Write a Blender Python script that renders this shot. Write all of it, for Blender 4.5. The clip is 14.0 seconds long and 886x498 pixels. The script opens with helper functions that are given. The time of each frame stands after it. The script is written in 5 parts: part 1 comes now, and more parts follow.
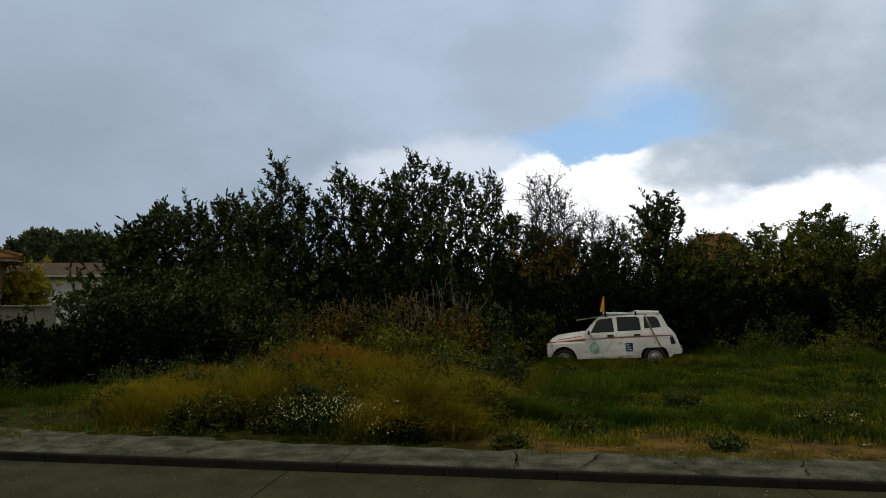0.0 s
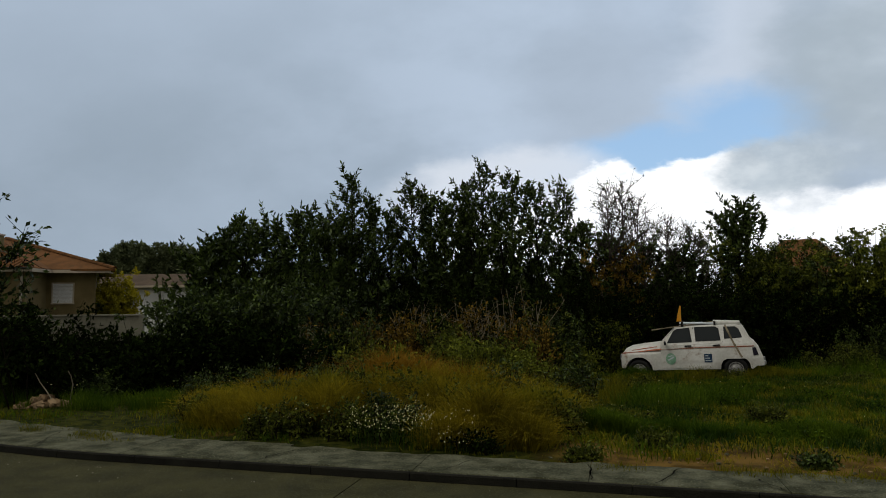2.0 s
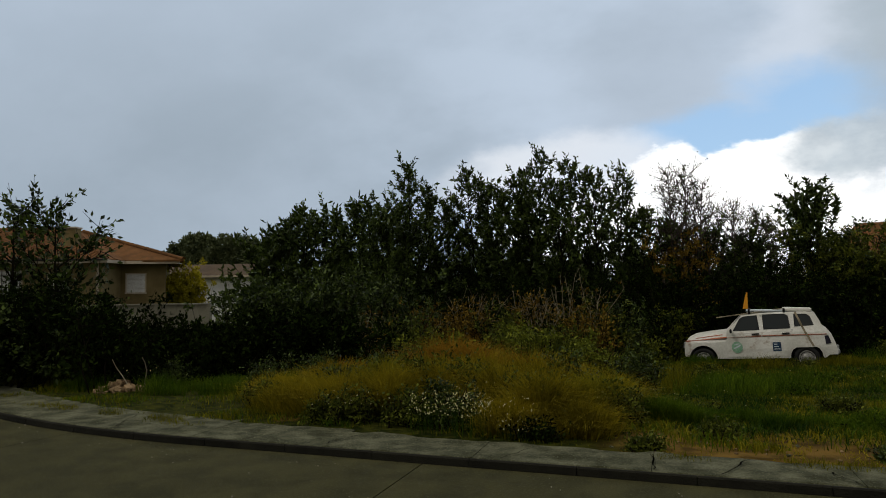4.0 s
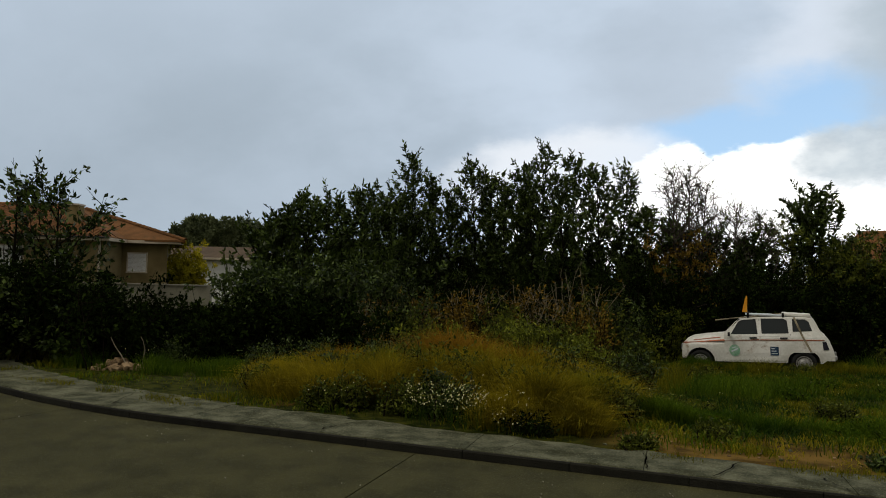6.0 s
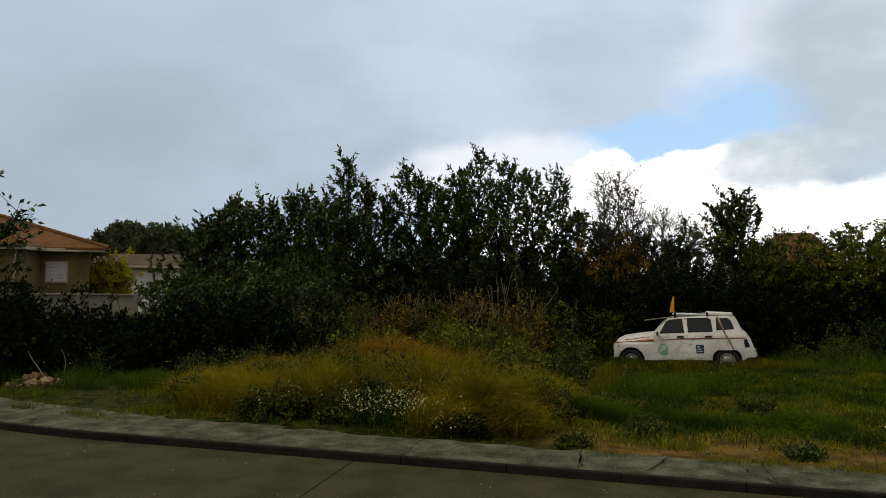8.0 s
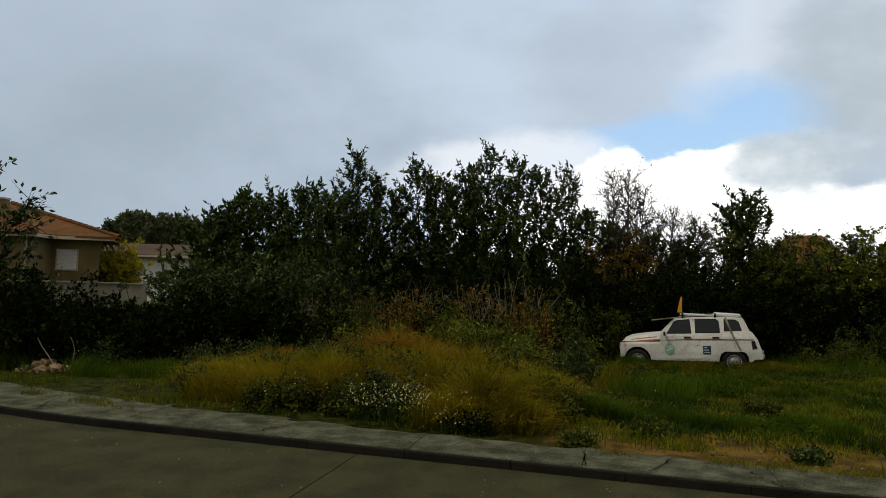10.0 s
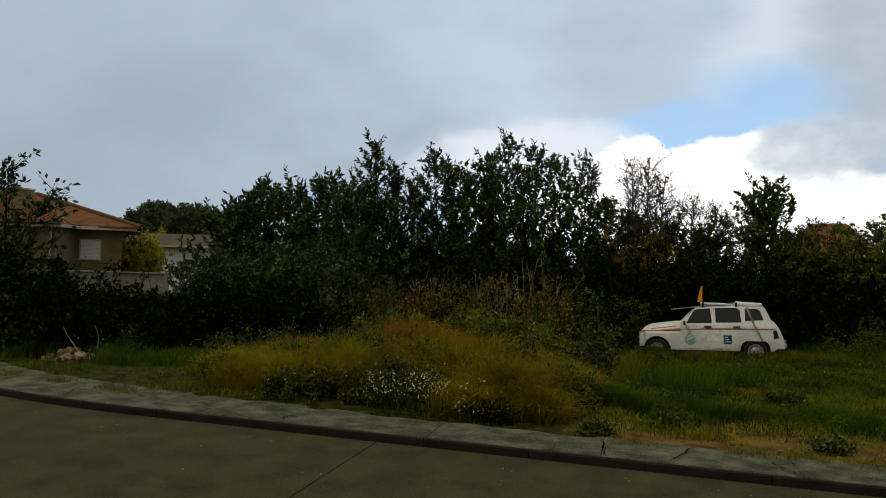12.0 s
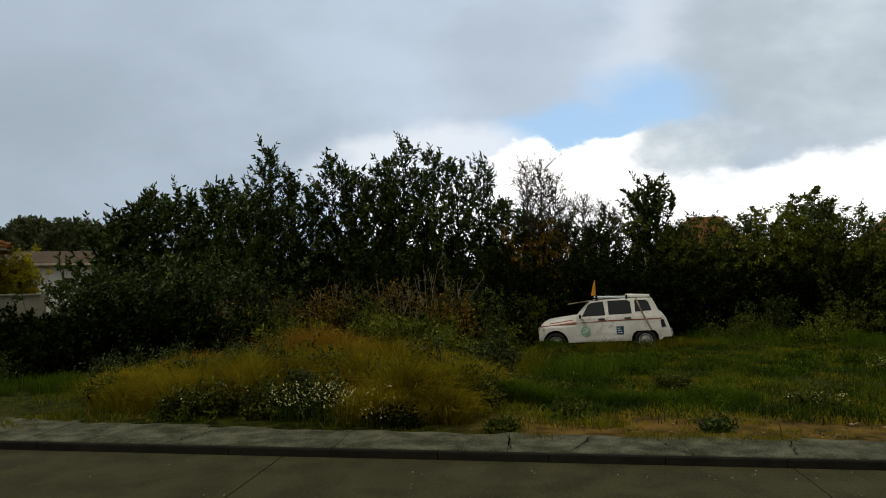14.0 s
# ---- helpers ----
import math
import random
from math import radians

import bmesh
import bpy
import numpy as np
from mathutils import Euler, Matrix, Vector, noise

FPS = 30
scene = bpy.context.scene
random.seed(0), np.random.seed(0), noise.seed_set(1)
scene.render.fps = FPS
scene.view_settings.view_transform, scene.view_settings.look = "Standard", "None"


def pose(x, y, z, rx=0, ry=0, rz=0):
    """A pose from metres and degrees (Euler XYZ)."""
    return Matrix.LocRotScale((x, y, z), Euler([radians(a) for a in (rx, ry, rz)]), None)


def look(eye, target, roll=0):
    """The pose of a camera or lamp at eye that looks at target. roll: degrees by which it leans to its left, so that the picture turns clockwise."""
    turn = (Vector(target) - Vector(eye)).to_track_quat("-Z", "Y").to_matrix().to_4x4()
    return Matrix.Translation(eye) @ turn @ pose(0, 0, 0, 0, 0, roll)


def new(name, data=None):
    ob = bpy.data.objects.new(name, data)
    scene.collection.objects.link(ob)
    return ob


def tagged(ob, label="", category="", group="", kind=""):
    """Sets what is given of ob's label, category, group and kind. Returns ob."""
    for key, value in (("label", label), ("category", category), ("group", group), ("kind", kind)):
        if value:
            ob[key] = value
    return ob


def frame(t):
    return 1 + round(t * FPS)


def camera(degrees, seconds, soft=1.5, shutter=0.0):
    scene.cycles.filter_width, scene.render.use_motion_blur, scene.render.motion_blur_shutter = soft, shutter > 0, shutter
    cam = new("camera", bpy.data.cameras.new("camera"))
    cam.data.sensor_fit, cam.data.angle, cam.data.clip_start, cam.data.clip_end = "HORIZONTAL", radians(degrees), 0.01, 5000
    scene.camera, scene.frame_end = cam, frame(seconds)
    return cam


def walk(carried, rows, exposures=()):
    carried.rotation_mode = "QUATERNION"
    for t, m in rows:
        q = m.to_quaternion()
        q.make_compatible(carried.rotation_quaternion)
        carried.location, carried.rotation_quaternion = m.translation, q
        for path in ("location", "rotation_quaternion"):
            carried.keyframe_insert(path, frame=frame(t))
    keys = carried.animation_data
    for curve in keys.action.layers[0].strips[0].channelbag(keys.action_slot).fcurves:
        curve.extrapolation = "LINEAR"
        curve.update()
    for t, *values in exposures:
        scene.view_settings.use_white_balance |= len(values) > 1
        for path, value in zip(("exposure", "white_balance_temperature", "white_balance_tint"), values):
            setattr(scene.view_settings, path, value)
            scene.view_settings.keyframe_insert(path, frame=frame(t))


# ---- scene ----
# The camera stands on the far side of the street and turns where it is.
cam = camera(67.0, 14.0, soft=0.95)
EYE = 1.7
# seconds, yaw, pitch, roll
ROWS = [
    (0.0, 0.01, 3.39, 0.32),
    (0.5, 2.85, 5.28, 0.01),
    (1.0, 3.25, 3.43, -0.49),
    (1.5, 4.08, 3.44, -2.19),
    (2.0, 5.99, 4.22, 0.44),
    (2.5, 8.99, 5.64, 3.03),
    (3.0, 11.28, 4.14, 2.49),
    (3.5, 10.94, 3.73, 2.21),
    (4.0, 10.91, 3.25, 0.75),
    (4.2, 10.81, 3.18, 0.65),
    (6.3, 11.58, 2.41, -2.29),
    (6.5, 12.29, 2.76, -2.89),
    (7.0, 10.39, 1.68, -2.46),
    (7.5, 9.8, 2.84, -2.5),
    (8.0, 5.53, 3.04, -0.72),
    (8.2, 6.84, 2.51, -2.62),
    (10.3, 6.13, 2.69, -1.82),
    (10.5, 6.85, 2.97, -1.89),
    (11.0, 9.26, 2.66, -1.48),
    (11.5, 10.95, 2.16, -1.23),
    (12.0, 7.71, 1.67, -1.81),
    (12.5, 5.52, 1.78, -0.97),
    (13.0, 6.4, 1.74, 0.55),
    (13.5, 5.58, 2.3, 0.51),
    (14.0, -0.7, 2.12, 0.81),
]
walk(cam, [(t, pose(0, 0, EYE, 90 + pitch, roll, yaw)) for t, yaw, pitch, roll in ROWS],
     [(0.0, 0.0, 6500, 10), (3.0, 0.05, 6700, 10), (6.5, 0.3, 6900, 10), (8.0, 0.34, 6900, 10), (11.0, 0.22, 6850, 10), (14.0, 0.22, 6850, 10)])

# ---- sky and light ----
SUN_AZ, SUN_EL = 238.0, 52.0


class Nodes:
    """Short-hand for a node tree."""

    def __init__(self, tree):
        self.tree = tree
        tree.nodes.clear()

    def add(self, kind, **settings):
        node = self.tree.nodes.new(kind)
        for key, value in settings.items():
            if key in node.inputs:
                self.set(node.inputs[key], value)
        return node

    def set(self, socket, value):
        if isinstance(value, bpy.types.NodeSocket):
            self.tree.links.new(value, socket)
        else:
            socket.default_value = value

    def math(self, op, a, b=0.0, c=0.0, clamp=False):
        node = self.tree.nodes.new("ShaderNodeMath")
        node.operation, node.use_clamp = op, clamp
        for socket, value in zip(node.inputs, (a, b, c)):
            self.set(socket, value)
        return node.outputs[0]

    def noise(self, vector, scale, detail=4.0, rough=0.55, out="Fac"):
        node = self.add("ShaderNodeTexNoise", Vector=vector, Scale=scale, Detail=detail, Roughness=rough)
        return node.outputs[out]

    def ramp(self, fac, lo, hi):
        node = self.tree.nodes.new("ShaderNodeMapRange")
        node.interpolation_type = "SMOOTHSTEP"
        for key, value in (("Value", fac), ("From Min", lo), ("From Max", hi)):
            self.set(node.inputs[key], value)
        return node.outputs[0]

    def mix(self, fac, a, b, how="MIX"):
        node = self.tree.nodes.new("ShaderNodeMix")
        node.data_type, node.blend_type = "RGBA", how
        for index, value in ((0, fac), (6, a), (7, b)):
            if not isinstance(value, (bpy.types.NodeSocket, float, int)):
                value = (*value, 1.0) if len(value) == 3 else value
            self.set(node.inputs[index], value)
        return node.outputs[2]


def build_sky():
    world = bpy.data.worlds.new("sky")
    scene.world = world
    world.use_nodes = True
    n = Nodes(world.node_tree)
    coord = n.add("ShaderNodeTexCoord").outputs["Generated"]
    split = n.add("ShaderNodeSeparateXYZ", Vector=coord)
    x, y, z = split.outputs
    ahead = n.math("MAXIMUM", y, 0.08)
    px, pz = n.math("DIVIDE", x, ahead), n.math("DIVIDE", z, ahead)
    flat = n.add("ShaderNodeCombineXYZ", X=px, Y=n.math("MULTIPLY", pz, 1.5), Z=z).outputs[0]
    big = n.noise(flat, 3.4, 5.0, 0.55)
    warp = n.add("ShaderNodeTexNoise", Vector=flat, Scale=9.0, Detail=6.0, Roughness=0.6)
    shift = n.add("ShaderNodeSeparateXYZ", Vector=warp.outputs["Color"])
    sx = n.math("MULTIPLY_ADD", n.math("SUBTRACT", shift.outputs[0], 0.5), 0.11, px)
    sz = n.math("MULTIPLY_ADD", n.math("SUBTRACT", shift.outputs[1], 0.5), 0.075, pz)

    def cloud(cx, cz, rx, rz, turn, soft):
        ca, sa = math.cos(radians(turn)), math.sin(radians(turn))
        dx, dz = n.math("SUBTRACT", sx, cx), n.math("SUBTRACT", sz, cz)
        a = n.math("ADD", n.math("MULTIPLY", dx, ca / rx), n.math("MULTIPLY", dz, sa / rx))
        b = n.math("ADD", n.math("MULTIPLY", dx, -sa / rz), n.math("MULTIPLY", dz, ca / rz))
        d = n.math("SQRT", n.math("ADD", n.math("MULTIPLY", a, a), n.math("MULTIPLY", b, b)))
        return n.ramp(d, 1.0 + soft, 1.0 - soft)

    front = n.ramp(y, 0.1, 0.4)
    sky = n.tree.nodes.new("ShaderNodeTexSky")
    sky.sky_type, sky.sun_disc = "NISHITA", False
    sky.sun_elevation, sky.sun_rotation = radians(SUN_EL), radians(SUN_AZ)
    blue = n.mix(1.0, sky.outputs[0], (0.125, 0.125, 0.12), "MULTIPLY")
    blue = n.mix(0.6, blue, (0.38, 0.62, 0.95))
    # the grey layer, paler overhead and towards the sun, dull low down behind the viewer
    grey = n.mix(n.ramp(big, 0.3, 0.72), (0.355, 0.44, 0.545), (0.49, 0.595, 0.74))
    grey = n.mix(n.ramp(px, -0.7, 0.2), n.mix(0.7, grey, (0.275, 0.345, 0.425)), grey)
    grey = n.mix(n.ramp(pz, 0.2, 0.55), grey, n.mix(0.5, grey, (0.46, 0.56, 0.70)))
    grey = n.mix(n.ramp(z, 0.45, 0.9), grey, (0.48, 0.485, 0.475))
    behind = n.mix(n.ramp(z, 0.0, 0.75), (0.12, 0.12, 0.113), (0.46, 0.46, 0.445))
    grey = n.mix(n.ramp(y, 0.2, -0.3), grey, behind)
    out = grey
    bulge = n.math("MULTIPLY", cloud(0.13, 0.31, 0.11, 0.10, 20, 0.55), front)
    out = n.mix(n.math("MULTIPLY", bulge, 0.5), out, (0.36, 0.435, 0.535))
    pale = n.math("MULTIPLY", cloud(0.345, 0.40, 0.06, 0.24, -16, 0.7), 0.7)
    out = n.mix(n.math("MULTIPLY", pale, front), out, (0.60, 0.68, 0.80))
    gap = n.math("MAXIMUM", cloud(0.235, 0.218, 0.18, 0.04, 10, 0.5), cloud(0.335, 0.252, 0.10, 0.055, 8, 0.6))
    out = n.mix(n.math("MULTIPLY", gap, front), out, blue)
    dark = n.math("MULTIPLY", cloud(0.61, 0.315, 0.23, 0.14, -14, 0.35), front)
    out = n.mix(n.math("MULTIPLY", dark, 0.85), out, n.mix(n.ramp(big, 0.35, 0.7), (0.39, 0.465, 0.535), (0.56, 0.645, 0.73)))
    haze = n.math("MULTIPLY", cloud(-0.02, 0.165, 0.16, 0.055, 6, 0.35), front)
    out = n.mix(n.math("MULTIPLY", haze, 0.85), out, (0.70, 0.76, 0.85))
    white = n.math("MAXIMUM", cloud(0.15, 0.155, 0.06, 0.043, 4, 0.16), cloud(0.235, 0.150, 0.145, 0.043, 20, 0.16))
    white = n.math("MAXIMUM", white, cloud(0.63, 0.085, 0.38, 0.092, 9, 0.16))
    white = n.math("MAXIMUM", white, cloud(0.22, 0.08, 0.30, 0.075, 2, 0.3))
    white = n.math("MULTIPLY", white, front)
    out = n.mix(white, out, n.mix(n.ramp(shift.outputs[2], 0.35, 0.62), (0.88, 0.93, 0.98), (1.25, 1.27, 1.3)))
    lobe = n.math("MULTIPLY", cloud(0.385, 0.188, 0.10, 0.046, 6, 0.28), front)
    out = n.mix(n.math("MULTIPLY", lobe, 0.9), out, n.mix(n.ramp(shift.outputs[2], 0.35, 0.65), (0.42, 0.50, 0.58), (0.56, 0.64, 0.71)))
    back = n.add("ShaderNodeBackground", Color=out, Strength=1.0)
    end = n.add("ShaderNodeOutputWorld")
    n.tree.links.new(back.outputs[0], end.inputs[0])


build_sky()
sun = new("sun", bpy.data.lights.new("sun", "SUN"))
sun.data.energy, sun.data.angle, sun.data.color = 0.85, radians(12), (1.0, 0.97, 0.89)
sun.matrix_world = look((60 * math.sin(radians(SUN_AZ)), 60 * math.cos(radians(SUN_AZ)), 60 * math.tan(radians(SUN_EL))), (0, 0, 0))


# ---- materials ----
def material(name, dark, light, scale=4.0, rough=0.9, bump=0.3, fine=40.0, island=0.0, objects=0.0, metal=0.0,
             stain=None, stain_at=(0.55, 0.75), stain_scale=1.2, sheer=0.0, gloss=0.12, speck=None):
    mat = bpy.data.materials.new(name)
    mat.use_nodes = True
    n = Nodes(mat.node_tree)
    where = n.add("ShaderNodeTexCoord").outputs["Object"]
    if not (island or sheer):
        where = n.add("ShaderNodeNewGeometry").outputs["Position"]
    coarse, grain = n.noise(where, scale, 5.0), n.noise(where, fine, 3.0)
    fac = n.math("ADD", n.math("MULTIPLY", coarse, 0.7), n.math("MULTIPLY", grain, 0.3))
    fac = n.ramp(fac, 0.34, 0.66)
    if island:
        rnd = n.add("ShaderNodeNewGeometry").outputs["Random Per Island"]
        fac = n.math("ADD", n.math("MULTIPLY", fac, 1 - island), n.math("MULTIPLY", n.math("POWER", rnd, 3.0), island))
    if objects:
        rnd = n.add("ShaderNodeObjectInfo").outputs["Random"]
        fac = n.math("ADD", n.math("MULTIPLY", fac, 1 - objects), n.math("MULTIPLY", rnd, objects))
    colour = n.mix(fac, dark, light)
    if stain:
        colour = n.mix(n.ramp(n.noise(where, stain_scale, 6.0, 0.65), *stain_at), colour, stain)
    if speck:
        chips = n.noise(where, 55.0, 2.0, 0.6)
        colour = n.mix(n.ramp(chips, 0.575, 0.74), colour, speck)
        colour = n.mix(n.math("MULTIPLY", n.ramp(chips, 0.42, 0.30), 0.6), colour, dark)
    shader = n.add("ShaderNodeBsdfPrincipled", Roughness=rough, Metallic=metal)
    shader.inputs["Specular IOR Level"].default_value = gloss
    n.set(shader.inputs["Base Color"], colour)
    if bump:
        relief = n.add("ShaderNodeBump", Strength=bump, Distance=0.02, Height=grain)
        n.set(shader.inputs["Normal"], relief.outputs[0])
    out = n.add("ShaderNodeOutputMaterial")
    surface = shader.outputs[0]
    if sheer:
        through_leaf = n.add("ShaderNodeBsdfTranslucent", Color=colour)
        mixer = n.add("ShaderNodeMixShader", Fac=sheer)
        n.tree.links.new(surface, mixer.inputs[1])
        n.tree.links.new(through_leaf.outputs[0], mixer.inputs[2])
        surface = mixer.outputs[0]
    n.tree.links.new(surface, out.inputs[0])
    return mat


ROAD = material("worn_road_concrete", (0.027, 0.026, 0.008), (0.062, 0.057, 0.020), 2.4, 0.85, 0.9, 70, objects=0.1, stain=(0.024, 0.023, 0.007), stain_at=(0.52, 0.85), speck=(0.13, 0.12, 0.058))
PAVE = material("pavement_concrete", (0.032, 0.034, 0.016), (0.140, 0.138, 0.084), 4.5, 0.92, 1.0, 40, objects=0.1, stain=(0.028, 0.029, 0.011), stain_at=(0.46, 0.70), stain_scale=2.4, speck=(0.18, 0.176, 0.115))
# kerb face: grime and the shade on it painted as one near-black colour
KERB = material("kerb_grime_and_shade", (0.007, 0.007, 0.005), (0.020, 0.019, 0.013), 3.0, 0.95, 0.6, 60, objects=0.3, stain=(0.005, 0.005, 0.003))
JOINT = material("joint_dirt", (0.016, 0.015, 0.009), (0.036, 0.033, 0.018), 8.0, 1.0, 0.3, 60)
LEAF = material("leaf_green", (0.003, 0.009, 0.001), (0.13, 0.185, 0.030), 0.8, 0.5, 0.0, 6, island=0.72, sheer=0.2, gloss=0.16)
LEAF_OLIVE = material("leaf_olive", (0.016, 0.027, 0.003), (0.20, 0.22, 0.026), 0.8, 0.6, 0.0, 6, island=0.65, sheer=0.25, gloss=0.08)
# near-black copy of the leaf green, with undergrowth shade put into the colour
LEAF_SHADED = material("leaf_shaded", (0.0015, 0.004, 0.001), (0.028, 0.044, 0.008), 0.8, 0.9, 0.0, 6, island=0.75, sheer=0.1, gloss=0.0)
LEAF_RUST = material("leaf_rust", (0.045, 0.026, 0.003), (0.35, 0.225, 0.030), 0.8, 0.7, 0.0, 6, island=0.65, sheer=0.2, gloss=0.05)
LEAF_FAR = material("leaf_grey_green", (0.045, 0.060, 0.026), (0.20, 0.225, 0.10), 0.3, 0.7, 0.0, 2, island=0.5, sheer=0.2)
LEAF_LIME = material("leaf_lime", (0.030, 0.046, 0.004), (0.29, 0.31, 0.032), 0.8, 0.6, 0.0, 6, island=0.6, sheer=0.25, gloss=0.06)
TWIG_GREY = material("grey_brown_twig", (0.030, 0.024, 0.020), (0.10, 0.080, 0.066), 3.0, 0.95, 0.2, 30)
LEAF_YELLOW = material("leaf_yellow", (0.20, 0.18, 0.006), (0.52, 0.42, 0.022), 0.8, 0.6, 0.0, 6, island=0.4, sheer=0.3)
BARK = material("bark", (0.006, 0.005, 0.003), (0.026, 0.021, 0.014), 3.0, 0.95, 0.4, 30, gloss=0.0)
TWIG = material("pale_dry_stalk", (0.12, 0.10, 0.062), (0.32, 0.27, 0.18), 3.0, 0.95, 0.2, 30)
DRY = material("dry_grass", (0.090, 0.074, 0.003), (0.45, 0.345, 0.021), 0.9, 0.8, 0.0, 5, island=0.5, sheer=0.3, gloss=0.04)
DRY_RED = material("dry_red_grass", (0.15, 0.076, 0.006), (0.40, 0.21, 0.022), 0.9, 0.8, 0.0, 5, island=0.45, sheer=0.3, gloss=0.04)
GRASS = material("green_grass", (0.016, 0.044, 0.002), (0.125, 0.180, 0.008), 0.7, 0.7, 0.0, 5, island=0.5, sheer=0.3, gloss=0.05)
GRASS_DARK = material("dark_green_grass", (0.006, 0.020, 0.002), (0.050, 0.085, 0.006), 0.7, 0.7, 0.0, 5, island=0.5, sheer=0.25, gloss=0.04)
GRASS_OLIVE = material("olive_grass", (0.055, 0.060, 0.003), (0.25, 0.22, 0.012), 0.7, 0.7, 0.0, 5, island=0.5, sheer=0.3, gloss=0.05)
PETAL = material("cream_petal", (0.48, 0.44, 0.18), (0.74, 0.70, 0.40), 3.0, 0.7, 0.0, 10, island=0.5, sheer=0.2)
WALL_TAN = material("tan_render", (0.15, 0.115, 0.05), (0.23, 0.175, 0.082), 0.9, 0.95, 0.3, 30, stain=(0.12, 0.09, 0.045))
WALL_GREY = material("grey_wall_concrete", (0.15, 0.14, 0.105), (0.25, 0.235, 0.18), 0.8, 0.95, 0.3, 25, stain=(0.10, 0.095, 0.07))
WALL_WHITE = material("white_wall_paint", (0.66, 0.66, 0.64), (0.8, 0.8, 0.78), 0.7, 0.9, 0.1, 25)
TILE = material("clay_roof_tile", (0.085, 0.040, 0.014), (0.185, 0.082, 0.028), 1.5, 0.9, 0.3, 20, objects=0.25, stain=(0.075, 0.045, 0.018))
TILE_DULL = material("dull_roof_tile", (0.06, 0.042, 0.026), (0.11, 0.075, 0.046), 0.8, 0.9, 0.3, 20)
CREAM = material("cream_fascia", (0.42, 0.35, 0.26), (0.55, 0.47, 0.36), 2.0, 0.8, 0.1, 20)
SHUTTER = material("white_shutter", (0.7, 0.7, 0.69), (0.8, 0.8, 0.79), 2.0, 0.6, 0.1, 20)
IRON = material("dark_iron", (0.015, 0.015, 0.015), (0.04, 0.04, 0.038), 4.0, 0.5, 0.1, 40)
CAR_WHITE = material("white_car_paint", (0.56, 0.55, 0.49), (0.78, 0.77, 0.72), 1.8, 0.45, 0.05, 20, stain=(0.26, 0.17, 0.09), stain_at=(0.54, 0.78), stain_scale=3.6, gloss=0.4)
RUST = material("rust_stripe", (0.22, 0.06, 0.03), (0.38, 0.13, 0.07), 5.0, 0.8, 0.2, 40)
RIM = material("dull_steel_rim", (0.10, 0.10, 0.092), (0.36, 0.35, 0.33), 18.0, 0.5, 0.2, 60, metal=0.3)
RUBBER = material("black_rubber", (0.01, 0.01, 0.01), (0.025, 0.025, 0.024), 5.0, 0.85, 0.2, 60)
CHROME = material("dull_chrome", (0.4, 0.4, 0.4), (0.6, 0.6, 0.6), 8.0, 0.35, 0.1, 60, metal=0.9)
BLACK = material("car_underside", (0.006, 0.006, 0.006), (0.014, 0.014, 0.013), 5.0, 0.9, 0.1, 30)
GREEN_MARK = material("green_sticker", (0.16, 0.36, 0.22), (0.36, 0.52, 0.40), 9.0, 0.6, 0.0, 30)
BLUE_MARK = material("blue_panel", (0.012, 0.03, 0.06), (0.03, 0.07, 0.13), 20.0, 0.5, 0.0, 60)
PALE_MARK = material("pale_mark", (0.5, 0.55, 0.58), (0.6, 0.66, 0.7), 9.0, 0.6, 0.0, 30)
FLAG = material("orange_pennant_cloth", (0.75, 0.33, 0.03), (0.9, 0.48, 0.05), 6.0, 0.8, 0.1, 60, sheer=0.35)
BRICK = material("broken_brick", (0.05, 0.028, 0.012), (0.36, 0.25, 0.14), 3.0, 0.95, 0.3, 30, objects=0.75)
LAMP_DARK = material("dark_lamp", (0.012, 0.012, 0.02), (0.03, 0.028, 0.04), 5.0, 0.3, 0.0, 30)


def glass_material():
    mat = bpy.data.materials.new("dusty_glass")
    mat.use_nodes = True
    n = Nodes(mat.node_tree)
    where = n.add("ShaderNodeTexCoord").outputs["Object"]
    rough = n.math("MULTIPLY_ADD", n.noise(where, 6.0), 0.2, 0.04)
    shader = n.add("ShaderNodeBsdfPrincipled", Roughness=rough)
    n.set(shader.inputs["Base Color"], (0.009, 0.013, 0.013, 1))
    shader.inputs["Specular IOR Level"].default_value = 0.35
    out = n.add("ShaderNodeOutputMaterial")
    n.tree.links.new(shader.outputs[0], out.inputs[0])
    return mat


GLASS = glass_material()


# ---- builders ----
def empty(name, m, label, category, group="", kind=""):
    ob = new(name)
    ob.matrix_world = m
    return tagged(ob, label, category, group, kind)


def part(name, bm, mat, parent=None, label="", smooth=False):
    mesh = bpy.data.meshes.new(name)
    bm.to_mesh(mesh)
    bm.free()
    mesh.materials.append(mat)
    if smooth:
        mesh.polygons.foreach_set("use_smooth", [True] * len(mesh.polygons))
    ob = new(name, mesh)
    ob.parent = parent
    return tagged(ob, label)


def quick_mesh(name, verts, faces, mat, parent=None, label="", smooth=False):
    """Many faces of one size at once: verts (n, 3), faces (m, k)."""
    verts, faces = np.asarray(verts, np.float32), np.asarray(faces, np.int32)
    mesh = bpy.data.meshes.new(name)
    k = faces.shape[1]
    mesh.vertices.add(len(verts))
    mesh.vertices.foreach_set("co", verts.ravel())
    mesh.loops.add(faces.size)
    mesh.loops.foreach_set("vertex_index", faces.ravel())
    mesh.polygons.add(len(faces))
    mesh.polygons.foreach_set("loop_start", np.arange(len(faces), dtype=np.int32) * k)
    mesh.update(calc_edges=True)
    mesh.validate()
    if smooth:
        mesh.polygons.foreach_set("use_smooth", [True] * len(mesh.polygons))
    mesh.materials.append(mat)
    ob = new(name, mesh)
    ob.parent = parent
    return tagged(ob, label)


